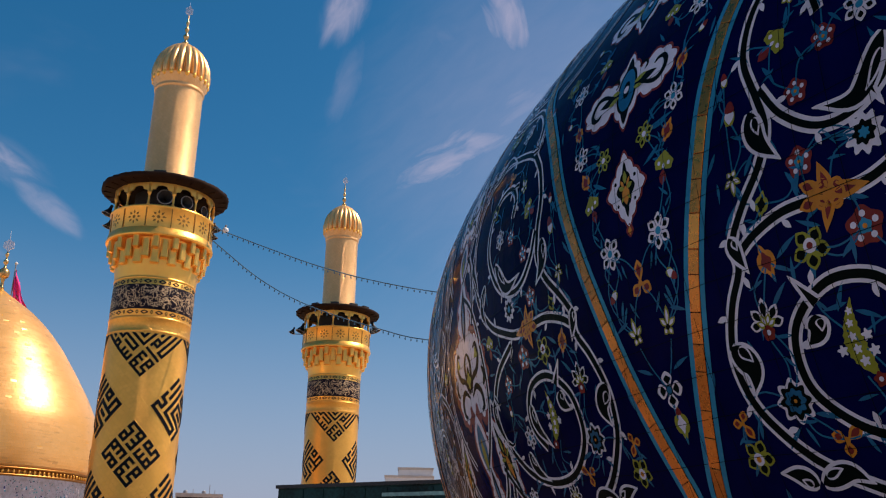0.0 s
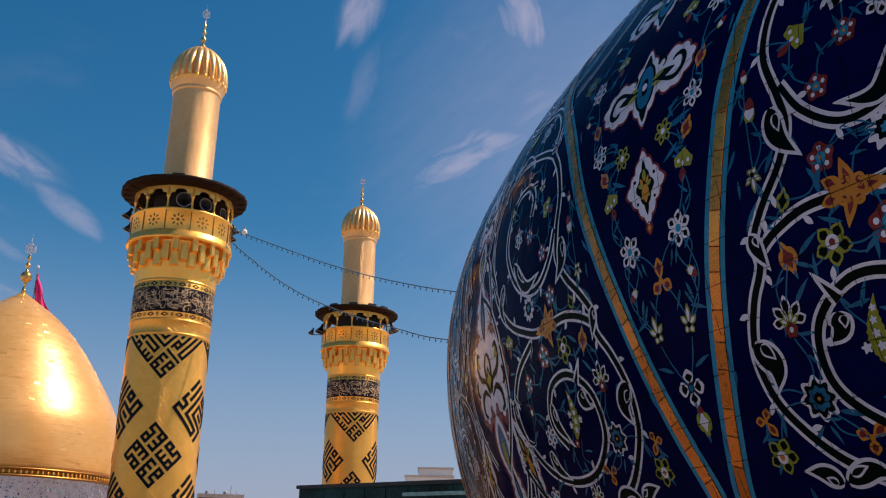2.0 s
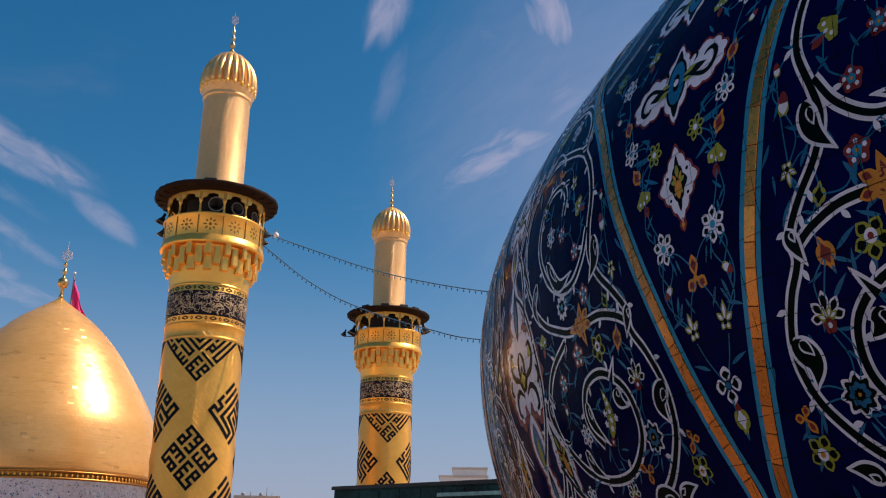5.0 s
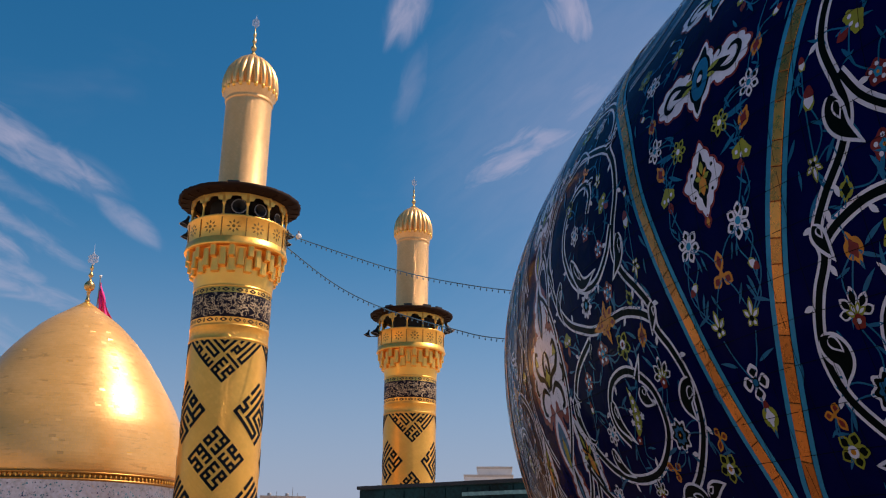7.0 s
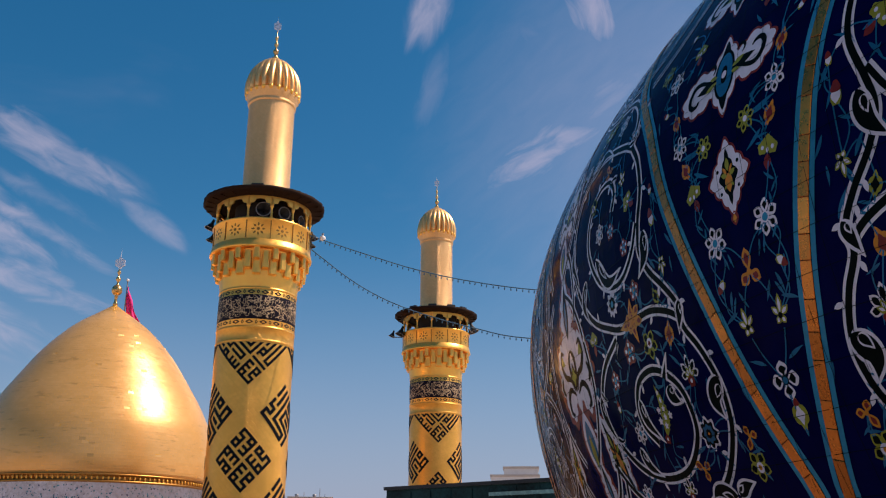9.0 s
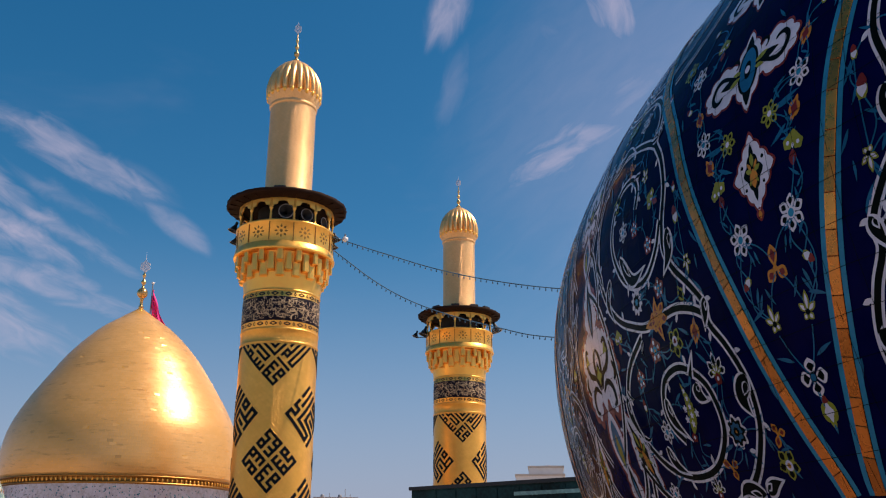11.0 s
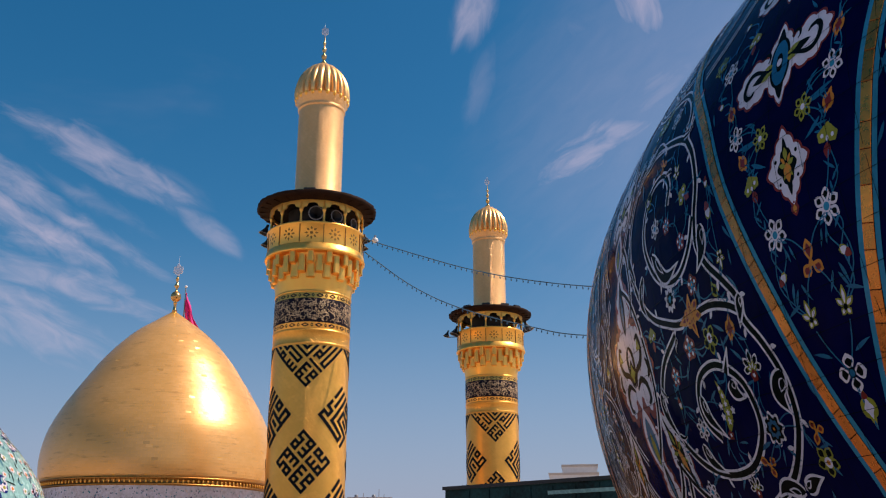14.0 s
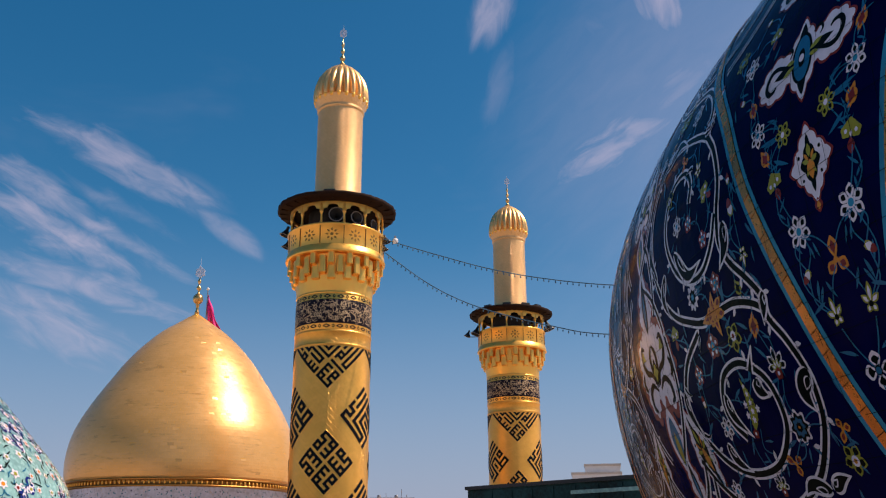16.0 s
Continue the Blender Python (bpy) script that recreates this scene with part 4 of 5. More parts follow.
def gold_line(side, sector):
    line = smooth_line(EDGE, 24)
    at = [(pattern_angle(d, s, side, sector), s) for d, s in line]
    acc = [0.0]
    for p, q in zip(at, at[1:]):
        acc.append(acc[-1] + math.hypot((q[0] - p[0]) * float(np.interp(p[1], DOME_S, DOME_R)), q[1] - p[1]))

    def spot(u, off, h):
        phi, s = np.interp(u, acc, [a[0] for a in at]), np.interp(u, acc, [a[1] for a in at])
        phi2, s2 = np.interp(u + 0.01, acc, [a[0] for a in at]), np.interp(u + 0.01, acc, [a[1] for a in at])
        r = float(np.interp(s, DOME_S, DOME_R))
        dx, dy = (phi2 - phi) * r, s2 - s
        k = math.hypot(dx, dy) or 1
        return on_dome(phi - dy / k * off / r, s + dx / k * off, h)
    u, n = 0.0, 0
    while u < min(acc[-1] - 0.07, 1.5):
        L = 0.056 + 0.012 * math.sin(n * 2.3 + side)
        a, b, w = u + 0.0005, u + L - 0.0005, 0.0128
        V = [spot(t, o, 0.002) for t in (a, b) for o in (-w, w)] + [spot(t, o * 0.94, 0.0028) for t in (a + 0.0008, b - 0.0008) for o in (-w, w)]
        F = [(4, 5, 7, 6), (0, 1, 5, 4), (2, 6, 7, 3), (0, 4, 6, 2), (1, 3, 7, 5)]
        me = bpy.data.meshes.new("brick")
        me.from_pydata(V, [], [f[::-1] for f in F])
        me.materials.append(gold_tile)
        ob = new("brick", me)
        ob.parent = tiled_dome
        u, n = u + L, n + 1


for k in (-1, 0, 1):
    for side in (1, -1):
        gold_line(side, k)


# fine joints between the tiles
joints = ([], [], [])
for s in [-0.66 + 0.074 * i for i in range(18)]:
    band("joint", [(d, s + 0.002 * math.sin(d)) for d in range(-30, 17, 2)], [(0, 0.0011, DARK, 7)], 1, 0, joints, 3)
for d in [-28 + 0.92 * i for i in range(46)]:
    band("joint", [(d, -0.66 + 0.1 * i) for i in range(14)], [(0, 0.0011, DARK, 7)], 1, 0, joints, 3)
inlay("joint_net", *joints)["kind"] = "stuff"


# ---- minarets ----
CORNER = ["1110111", "1010101", "1011111", "1000000", "1110101", "1010101", "1111111"]
BARS = ["1110111011111", "1010100000000", "1011101111111", "1000000000000", "1011111111111", "1010000000000", "1010111110111",
        "1010100010101", "1010101010111", "1010101010000", "1110101011111", "0000100010001", "1111101111111"]
ARM_A = ["111111111111111", "101010010100000", "101010011101111", "000000000000000", "011111101111111", "010000001000000", "011111111011111"]


def kufic_cells(kind):
    """Cells of a square field of angular bars, from the middle: four turned corners, long bars, or a lower corner with chevrons above it."""
    cells = set()
    if kind == "half":
        n = 23
        for a in range(n):
            for b in range(n - a):
                lo, hi = min(a, b), max(a, b)
                if hi < 7:
                    on = CORNER[a][b] == "1"
                elif lo >= 8:
                    on = lo % 2 == 0
                elif lo == 7 or hi == 7:
                    on = False
                elif a > b:
                    on = ARM_A[b][a - 8] == "1"
                else:
                    on = b == 8 or (b > 9 and (a in (0, 2) or (a == 1 and b == 10) or (a == 4 and b > 10) or (a == 6 and b != 14) or (a == 5 and b in (11, 13))))
                if on:
                    cells.add((b - n / 2 + 0.5, a - n / 2 + 0.5))
        return cells, n / 2
    if kind == "bars":
        for i in range(13):
            for j in range(13):
                if BARS[i][j] == "1":
                    cells.add((j - 6, 6 - i))
        return cells, 6.5
    for q in range(4):
        for i in range(7):
            for j in range(7):
                if CORNER[i][j] == "1":
                    x, y = j - 7.0, i - 7.0
                    for _ in range(q):
                        x, y = -y, x
                    cells.add((x, y))
    return cells, 7.5


def kufic_panel(radius, mid_ang, mid_z, half_w, half_h, cut=None, kind="corners"):
    """Dark bars on a lozenge wrapped on the shaft. cut: keep only what lies under that height."""
    cells, h = kufic_cells("half" if cut is not None else kind)
    verts, faces = [], []
    k = 0.5 / h
    for cx, cy in cells:
        sq = []
        for u, v in ((-0.5, -0.5), (0.5, -0.5), (0.5, 0.5), (-0.5, 0.5)):
            x, y = (cx + u) * k, (cy + v) * k
            sq.append((x - y, x + y))
        if cut is not None:
            if min(mid_z + y * half_h for x, y in sq) >= cut:
                continue
            sq = [(x, min(y, (cut - mid_z) / half_h)) for x, y in sq]
        b = len(verts)
        for hgt in (0.004, 0.022):
            for x, y in sq:
                a = mid_ang + x * half_w / radius
                verts.append(((radius + hgt) * math.sin(a), -(radius + hgt) * math.cos(a), mid_z + y * half_h))
        faces.append((b + 4, b + 5, b + 6, b + 7))
        faces += [(b + i, b + (i + 1) % 4, b + 4 + (i + 1) % 4, b + 4 + i) for i in range(4)]
    me = bpy.data.meshes.new("kufic_panel")
    me.from_pydata(verts, [], faces)
    me.materials.append(enamel_black)
    return me


def shared(name, me, parent, m=None, label=""):
    ob = new(name, me)
    ob.parent = parent
    if m is not None:
        ob.matrix_basis = m
    if label:
        ob["label"] = label
    return ob


def mesh_of(bm, mat, name, smooth=False):
    me = bpy.data.meshes.new(name)
    bm.normal_update()
    bm.to_mesh(me)
    bm.free()
    if smooth:
        me.shade_smooth()
    me.materials.append(mat)
    return me


def corbel(r0, r1, z0, z1, wide):
    """One pendant: a tall upright prism with a blunt front and a foot that is cut back."""
    bm = bmesh.new()
    rows = []
    for z, r, w in ((z0 - 0.06, r1 - 0.16, 0.8), (z0, r1 - 0.01, 1.0), (z1, r1, 1.0)):
        w = w * wide / 2
        rows.append([bm.verts.new(p) for p in ((-w, -r0, z), (-w, -r + 0.05, z), (-w * 0.6, -r, z), (w * 0.6, -r, z), (w, -r + 0.05, z), (w, -r0, z))])
    for a, b in zip(rows, rows[1:]):
        for i in range(5):
            bm.faces.new((a[i], a[i + 1], b[i + 1], b[i]))
    bm.faces.new(rows[0][::-1]), bm.faces.new(rows[-1])
    return bm


def rosette_mesh(radius):
    verts, faces = [], []
    for k in range(8):
        b, a0 = len(verts), k * math.tau / 8
        for x, y in [(0.0, 0.16), (0.055, 0.24), (0.0, 0.36), (-0.055, 0.24)]:
            u, v = x * math.cos(a0) + y * math.sin(a0), y * math.cos(a0) - x * math.sin(a0)
            verts.append((radius * math.sin(u / radius), -radius * math.cos(u / radius), v))
        faces.append((b + 3, b + 2, b + 1, b))
    b = len(verts)
    for k in range(10):
        u, v = 0.08 * math.sin(k * math.tau / 10), 0.08 * math.cos(k * math.tau / 10)
        verts.append((radius * math.sin(u / radius), -radius * math.cos(u / radius), v))
    faces.append(tuple(range(b + 9, b - 1, -1)))
    me = bpy.data.meshes.new("rosette")
    me.from_pydata(verts, [], [f[::-1] for f in faces])
    me.materials.append(gold_dark)
    return me


def crest_plate(w, h, z, thick=0.03):
    """A flat lobed plate on edge, as tops a finial."""
    bm = bmesh.new()
    rim = lobed(w, h, 0.35, 6, 0.0, 1.6)[::3]
    front, back = ([bm.verts.new((x, y, z + v)) for x, v in rim] for y in (-thick, thick))
    bm.faces.new(front[::-1]), bm.faces.new(back)
    for k in range(len(rim)):
        l = (k + 1) % len(rim)
        bm.faces.new((front[k], front[l], back[l], back[k]))
    return bm


def finial(parent, z, k, name="finial"):
    """A spindle of beads with a crescent on top."""
    P = [(0.16, 0), (0.20, 0.08), (0.08, 0.2), (0.07, 0.3), (0.15, 0.42), (0.16, 0.55), (0.06, 0.68), (0.05, 0.78), (0.12, 0.9), (0.12, 1.0), (0.045, 1.12), (0.04, 1.22), (0.095, 1.33), (0.09, 1.42), (0.03, 1.55), (0.025, 1.9), (0.012, 2.05)]
    f = part(name, lathe([(r * k, z + h * k) for r, h in P], 14), finial_gold, parent, "aged gold finial of stacked beads")
    part("crest", crest_plate(0.17 * k, 0.24 * k, z + 2.16 * k), finial_silver, f, "silvered leaf-shaped plate", False)
    part("spike", lathe([(0.02 * k, z + 2.3 * k), (0.001, z + 2.75 * k)], 6), finial_silver, f)


def horn_speaker(parent, m, k=1.0, mat=None, name="loudspeaker"):
    bm = lathe([(0.05 * k, -0.32 * k), (0.09 * k, -0.3 * k), (0.09 * k, -0.12 * k), (0.13 * k, 0), (0.30 * k, 0.3 * k), (0.33 * k, 0.32 * k), (0.29 * k, 0.29 * k), (0.06 * k, 0.02)], 20)
    ob = part(name, bm, mat or black_plastic, parent)
    ob.matrix_basis = m
    rim = part("rim", lathe([(0.30 * k, 0.31 * k), (0.345 * k, 0.315 * k), (0.345 * k, 0.345 * k), (0.30 * k, 0.335 * k)], 20), rim_grey, ob, "dull grey rim of the horn")
    return ob


def out_pose(ang, r, z, tilt=90):
    """A pose on the shaft's side, whose z axis points outwards."""
    a = radians(ang)
    return Matrix.Translation((r * math.sin(a), -r * math.cos(a), z)) @ Matrix.Rotation(a, 4, "Z") @ Matrix.Rotation(radians(tilt), 4, "X")


BAYS = 13


def build_minaret():
    top = thing("minaret", (0, 0, EYE), "tall gilded minaret with black angular panels and a roofed gallery", "minaret", "pair of gilded minarets")
    part("shaft", lathe([(1.93, -13), (1.93, 9.86)], 96), gold_shaft, top, "gilded sheet shaft")
    part("collar", lathe([(1.93, 9.86), (1.955, 9.88), (1.96, 9.95), (1.94, 9.98), (1.935, 10.0), (1.935, 10.53), (1.958, 10.55), (1.958, 10.62), (1.93, 10.64), (1.93, 10.66)], 96), gold_shaft, top)
    band_part = part("inscription_band", lathe([(1.925, 10.66), (1.935, 10.68), (1.935, 12.48), (1.925, 12.5)], 96), gold_sheet, top, "gilded band with a dark enamel writing field")
    field = part("field", lathe([(1.94, 10.97), (1.945, 10.98), (1.945, 12.19), (1.94, 12.2)], 96), band_navy, band_part, "navy writing field")
    # unreadable script: thin pale strokes, many and small
    rg = random.Random(3)
    bm = bmesh.new()
    for _ in range(1000):
        a0, z0 = rg.uniform(0, math.tau), rg.uniform(11.05, 12.1)
        kind, L, bend = rg.random(), rg.uniform(0.12, 0.34), rg.uniform(-4, 4)
        head = rg.choice((0, 0.3, 1.57, 1.5, 2.6))
        x, z, pts = 0.0, 0.0, []
        for i in range(7):
            zz = min(max(z0 + z, 11.0), 12.16)
            pts.append((a0 + x / 1.95, zz))
            h = head + bend * (i / 6 - 0.5)
            x, z = x + L / 6 * math.cos(h), z + L / 6 * math.sin(h)
        w = rg.uniform(0.007, 0.014)
        for (a1, z1), (a2, z2) in zip(pts, pts[1:]):
            dx, dz = (a2 - a1) * 1.95, z2 - z1
            k = math.hypot(dx, dz) or 1
            nx, nz = -dz / k * w, dx / k * w
            q = [(a1 + nx / 1.95, z1 + nz), (a1 - nx / 1.95, z1 - nz), (a2 - nx / 1.95, z2 - nz), (a2 + nx / 1.95, z2 + nz)]
            bm.faces.new([bm.verts.new((1.956 * math.sin(a), -1.956 * math.cos(a), zc)) for a, zc in q])
    part("script", bm, gold_script, band_part, "cream strokes of unreadable script", False)["kind"] = "stuff"
    bm = bmesh.new()
    for k in range(36):
        for z in (10.82, 12.34):
            a, long = (k + 0.5) * math.tau / 36, 2.1 if k % 2 else 0.8
            shape = [(0.085 * long * math.sin(t), 0.085 * math.cos(t) * (1 + 0.25 * math.cos(4 * t))) for t in [i * math.tau / 16 for i in range(16)]]
            hole = [(u * 0.5, v * 0.45) for u, v in shape]
            for i in range(16):
                q = [shape[i], shape[(i + 1) % 16], hole[(i + 1) % 16], hole[i]]
                bm.faces.new([bm.verts.new((1.943 * math.sin(a + u / 1.94), -1.943 * math.cos(a + u / 1.94), z + v)) for u, v in q])
    part("border_ornament", bm, band_navy, band_part, "dark cartouche ornament along both borders", False)["kind"] = "stuff"
    part("neck", lathe([(1.93, 12.5), (1.965, 12.52), (1.965, 12.57), (1.94, 12.59), (1.95, 12.64), (1.97, 12.9), (2.03, 13.2), (2.06, 13.6), (2.10, 14.2), (2.2, 14.6)], 96), gold_sheet, top)
    # pendants in three rings that hang to different depths
    n = 16
    for r0, r1, z0, z1, half, share in ((1.9, 2.22, 13.24, 13.98, 0.0, 0.50), (1.9, 2.36, 13.50, 14.36, 0.5, 0.36), (2.0, 2.50, 13.95, 14.54, 0.0, 0.30)):
        me = mesh_of(corbel(r0, r1, z0, z1, math.tau * r1 / n * share), gold_sheet, "corbel")
        for k in range(n):
            shared("corbel", me, top, Matrix.Rotation((k + half) * math.tau / n, 4, "Z"))
    part("cornice", lathe([(2.1, 14.5), (2.56, 14.5), (2.60, 14.53), (2.605, 14.60), (2.58, 14.66), (2.53, 14.90), (2.50, 14.93)], 96), gold_sheet, top)
    wall = part("parapet", lathe([(2.50, 14.93), (2.50, 15.9), (2.56, 15.94), (2.57, 16.02), (2.52, 16.05), (2.32, 16.05), (2.32, 14.93)], 96), gold_sheet, top, "gilded parapet panels with pierced rosettes")
    ros = rosette_mesh(2.507)
    fillet = mesh_of(box(-0.022, 0.022, -2.535, -2.48, 14.95, 15.9), gold_dark, "fillet")
    step = math.tau / BAYS
    # arcade: slim posts, and between them heads cut to pointed cusps
    post_bm = lathe([(0.075, 16.05), (0.09, 16.08), (0.06, 16.14), (0.05, 16.5), (0.06, 16.6), (0.10, 16.66), (0.10, 16.72), (0.08, 16.76), (0.08, 17.22)], 10)
    bmesh.ops.translate(post_bm, verts=post_bm.verts, vec=(0, -2.42, 0))
    post = mesh_of(post_bm, gold_sheet, "post", True)
    bm = bmesh.new()
    N = 16
    rows = []
    for i in range(N + 1):
        t = -1 + 2 * i / N
        a = t * step / 2
        q = abs(t)
        z = 17.08 - 0.10 * q - (0.16 if q > 0.45 else 0) - (0.16 * max(q - 0.75, 0) / 0.25)
        rows.append([bm.verts.new((r * math.sin(a), -r * math.cos(a), zz)) for r, zz in ((2.38, 17.22), (2.46, 17.22), (2.46, z), (2.38, z))])
    for a, b in zip(rows, rows[1:]):
        for i in range(4):
            bm.faces.new((a[i], b[i], b[(i + 1) % 4], a[(i + 1) % 4]))
    head = mesh_of(bm, gold_sheet, "arch_head")
    for k in range(BAYS):
        turn = Matrix.Rotation((k + 0.5) * step, 4, "Z")
        shared("fillet", fillet, wall, turn)
        shared("post", post, top, turn)
        shared("arch_head", head, top, Matrix.Rotation(k * step, 4, "Z"))
        shared("rosette", ros, wall, Matrix.Rotation(k * step, 4, "Z") @ Matrix.Translation((0, 0, 15.42)))
    # drum and floor behind the arcade carry the gallery's shade in their colour
    part("core", lathe([(1.5, 16.06), (1.5, 17.24)], 32), gallery_shade, top, "inner drum of the gallery, its shade painted near-black")
    part("gallery_floor", lathe([(0.2, 16.0), (2.34, 16.0), (2.34, 15.9), (0.2, 15.9)], 48), gallery_shade, top)
    # canopy with a worn, uneven edge and ribs below
    rg = random.Random(5)
    wob = [rg.uniform(-0.03, 0.03) for _ in range(96)]
    part("canopy", lathe([(1.2, 17.30), (2.4, 17.22), (3.04, 17.30), (3.12, 17.34), (3.14, 17.52), (3.04, 17.56), (2.2, 17.72), (1.24, 17.86)], 96, wave=lambda a, z: 1 + (wob[int(round(a / math.tau * 96)) % 96] / 3 if 17.3 < z < 17.6 else 0)), canopy_brown, top, "weathered brown sheet canopy")
    rib = mesh_of(box(-0.02, 0.02, -3.02, -2.45, 17.235, 17.29), canopy_brown, "rib")
    for k in range(26):
        shared("rib", rib, top, Matrix.Rotation(k * math.tau / 26, 4, "Z"))
    part("upper_shaft", lathe([(1.30, 17.8), (1.26, 17.95), (1.24, 18.0), (1.24, 23.3)], 64), gold_upper, top, "pale gilded upper shaft")
    part("upper_collar", lathe([(1.24, 23.3), (1.29, 23.34), (1.31, 23.42), (1.27, 23.48), (1.30, 23.55), (1.38, 23.75), (1.46, 24.0)], 64), gold_upper, top)
    flutes = 22
    bulb = [(1.42, 23.93), (1.50, 24.0), (1.545, 24.3), (1.53, 24.65), (1.46, 25.0), (1.31, 25.4), (1.08, 25.75), (0.78, 26.05), (0.42, 26.3), (0.16, 26.42), (0.1, 26.48)]

    def rib_wave(a, z):
        deep = 0.25 * max(0.0, 1 - max(0.0, z - 24.3) / 1.7)
        return 1 - deep * (1 - abs(math.cos(flutes * a / 2)) ** 0.6)
    part("cap", lathe(bulb, flutes * 10, wave=rib_wave), cap_gold, top, "fluted gold cap")
    drop = mesh_of(lathe([(0.0, -0.14), (0.09, -0.1), (0.13, 0.02), (0.1, 0.14), (0, 0.2)], 10), gold_sheet, "scallop", True)
    for k in range(flutes):
        a = k * math.tau / flutes
        shared("scallop", drop, top, Matrix.Rotation(a, 4, "Z") @ Matrix.Translation((0, -1.40, 23.98)))
    finial(top, 26.42, 1.0)
    tri = kufic_panel(1.93, 0, 9.82, math.pi / 3 * 1.93 * 0.99, 2.1, cut=9.82)
    dia = {}
    for row in range(3):
        z = 6.45 - 2.2 * row
        dia[row] = kufic_panel(1.93, 0, z, 1.39, 1.5, kind="corners" if row % 2 else "bars")
    for k in range(3):
        shared("kufic_panel", tri, top, Matrix.Rotation(k * math.tau / 3, 4, "Z"), "half lozenge of black angular bars")
        for row in range(3):
            shared("kufic_panel", dia[row], top, Matrix.Rotation((k + (0.5 if row % 2 == 0 else 0)) * math.tau / 3, 4, "Z"), "lozenge of black angular bars")
    return top


def fit_out(top, horns, lamps):
    """Loudspeakers in the arcade, lamps and boxes on the canopy's edge."""
    for ang, r, z, k in horns:
        horn_speaker(top, out_pose(ang, r, z, 90 if abs(ang) < 65 else 160), k)
    lamp_bm = box(-0.3, 0.3, -0.12, 0.12, 0, 0.16, bevel=0.02)
    me = mesh_of(lamp_bm, black_plastic, "floodlight")
    for ang, r, z in lamps:
        shared("floodlight", me, top, Matrix.Rotation(radians(ang), 4, "Z") @ Matrix.Translation((0, -r, z)), "flat black floodlight on the canopy")


m1 = build_minaret()
m2 = copy_thing(m1, pose(0.12, 67.36, EYE, 0, 0, 6))
m1.matrix_basis = pose(-9.04, 44.75, EYE, 0, 0, 6)
fit_out(m1, [(4, 1.75, 16.62, 1.15), (33, 1.85, 16.55, 1.0), (62, 2.0, 16.4, 0.9), (-84, 2.62, 16.35, 0.85), (-92, 2.60, 15.75, 0.7), (84, 2.62, 15.95, 0.7), (80, 2.62, 15.4, 0.5)], [(-4, 2.6, 17.62), (150, 2.6, 17.62), (-70, 2.9, 17.55)])
fit_out(m2, [(-86, 3.3, 16.0, 0.75), (-80, 2.7, 16.2, 1.1), (78, 2.75, 16.6, 1.25), (70, 2.62, 16.2, 0.6)], [(-45, 2.7, 17.6), (-12, 2.7, 17.6), (18, 2.7, 17.6), (42, 2.7, 17.6)])
part("bracket", sweep_tube([(-2.5, -0.15, 15.75), (-3.3, -0.2, 15.72)], 0.03), black_plastic, m2)


# ---- gold dome ----
ga = radians(-20.0)
gold_dome = thing("gold_dome", (58 * math.sin(ga), 58 * math.cos(ga), EYE), "great pointed dome of gilded tiles on a tiled drum", "dome")
GP = [(6.50, 4.07), (6.60, 4.25), (6.68, 4.7), (6.70, 5.2), (6.64, 6.0), (6.44, 6.9), (6.07, 7.8), (5.60, 8.7), (5.08, 9.54), (4.53, 10.4), (3.93, 11.3), (3.15, 12.25), (2.31, 13.1), (1.72, 13.58), (1.12, 14.0), (0.62, 14.36), (0.25, 14.62), (0.10, 14.75)]
part("shell", lathe([tuple(p) for p in smooth_line(GP, 4)], 128), gold_sheet, gold_dome, "gilded bed under the tiles")


def gilded_tile_surface():
    """Gilded copper: each tile has its own tone and polish, and streaks of tarnish run along the courses."""
    m = bpy.data.materials.new("gilded dome tiles")
    m.use_nodes = True
    g = Tree(m.node_tree)
    p = g("ShaderNodeBsdfPrincipled")
    at = g("ShaderNodeTexCoord").outputs["Object"]
    each = g("ShaderNodeNewGeometry").outputs["Random Per Island"]
    big, fine = g.noise(at, 0.35, 4), g.noise(at, 9.0, 4, 0.6)
    f = g.math("ADD", g.math("MULTIPLY", big, 0.7), g.math("ADD", g.math("MULTIPLY", fine, 0.15), g.math("MULTIPLY", each, 0.15)))
    c = g.mix(g.ramp(f, 0.3, 0.72), (0.80, 0.42, 0.115, 1), (0.88, 0.49, 0.165, 1))
    streak = g.noise(g.vmath("MULTIPLY", at, (0.55, 0.55, 4.0)), 1.1, 6, 0.7)
    c = g.mix(g.math("MULTIPLY", g.ramp(g.math("ADD", streak, g.math("MULTIPLY", each, 0.12)), 0.60, 0.80), 0.5), c, (0.40, 0.17, 0.035, 1))
    c = g.mix(g.math("MULTIPLY", g.math("GREATER_THAN", each, 0.994), 0.3), c, (0.22, 0.10, 0.03, 1))
    g.link(c, p.inputs["Base Color"])
    p.inputs["Metallic"].default_value = 0.35
    p.inputs["Coat Weight"].default_value, p.inputs["Coat Roughness"].default_value = 0.2, 0.30
    g.put(p.inputs["Roughness"], g.ramp(g.math("ADD", g.math("MULTIPLY", each, 0.6), g.math("MULTIPLY", fine, 0.4)), 0.2, 0.8, 0.34, 0.38))
    b = g("ShaderNodeBump")
    b.inputs["Strength"].default_value, b.inputs["Distance"].default_value = 0.08, 0.02
    g.link(fine, b.inputs["Height"])
    g.link(b.outputs[0], p.inputs["Normal"])
    g.link(p.outputs[0], g("ShaderNodeOutputMaterial").inputs[0])
    return m


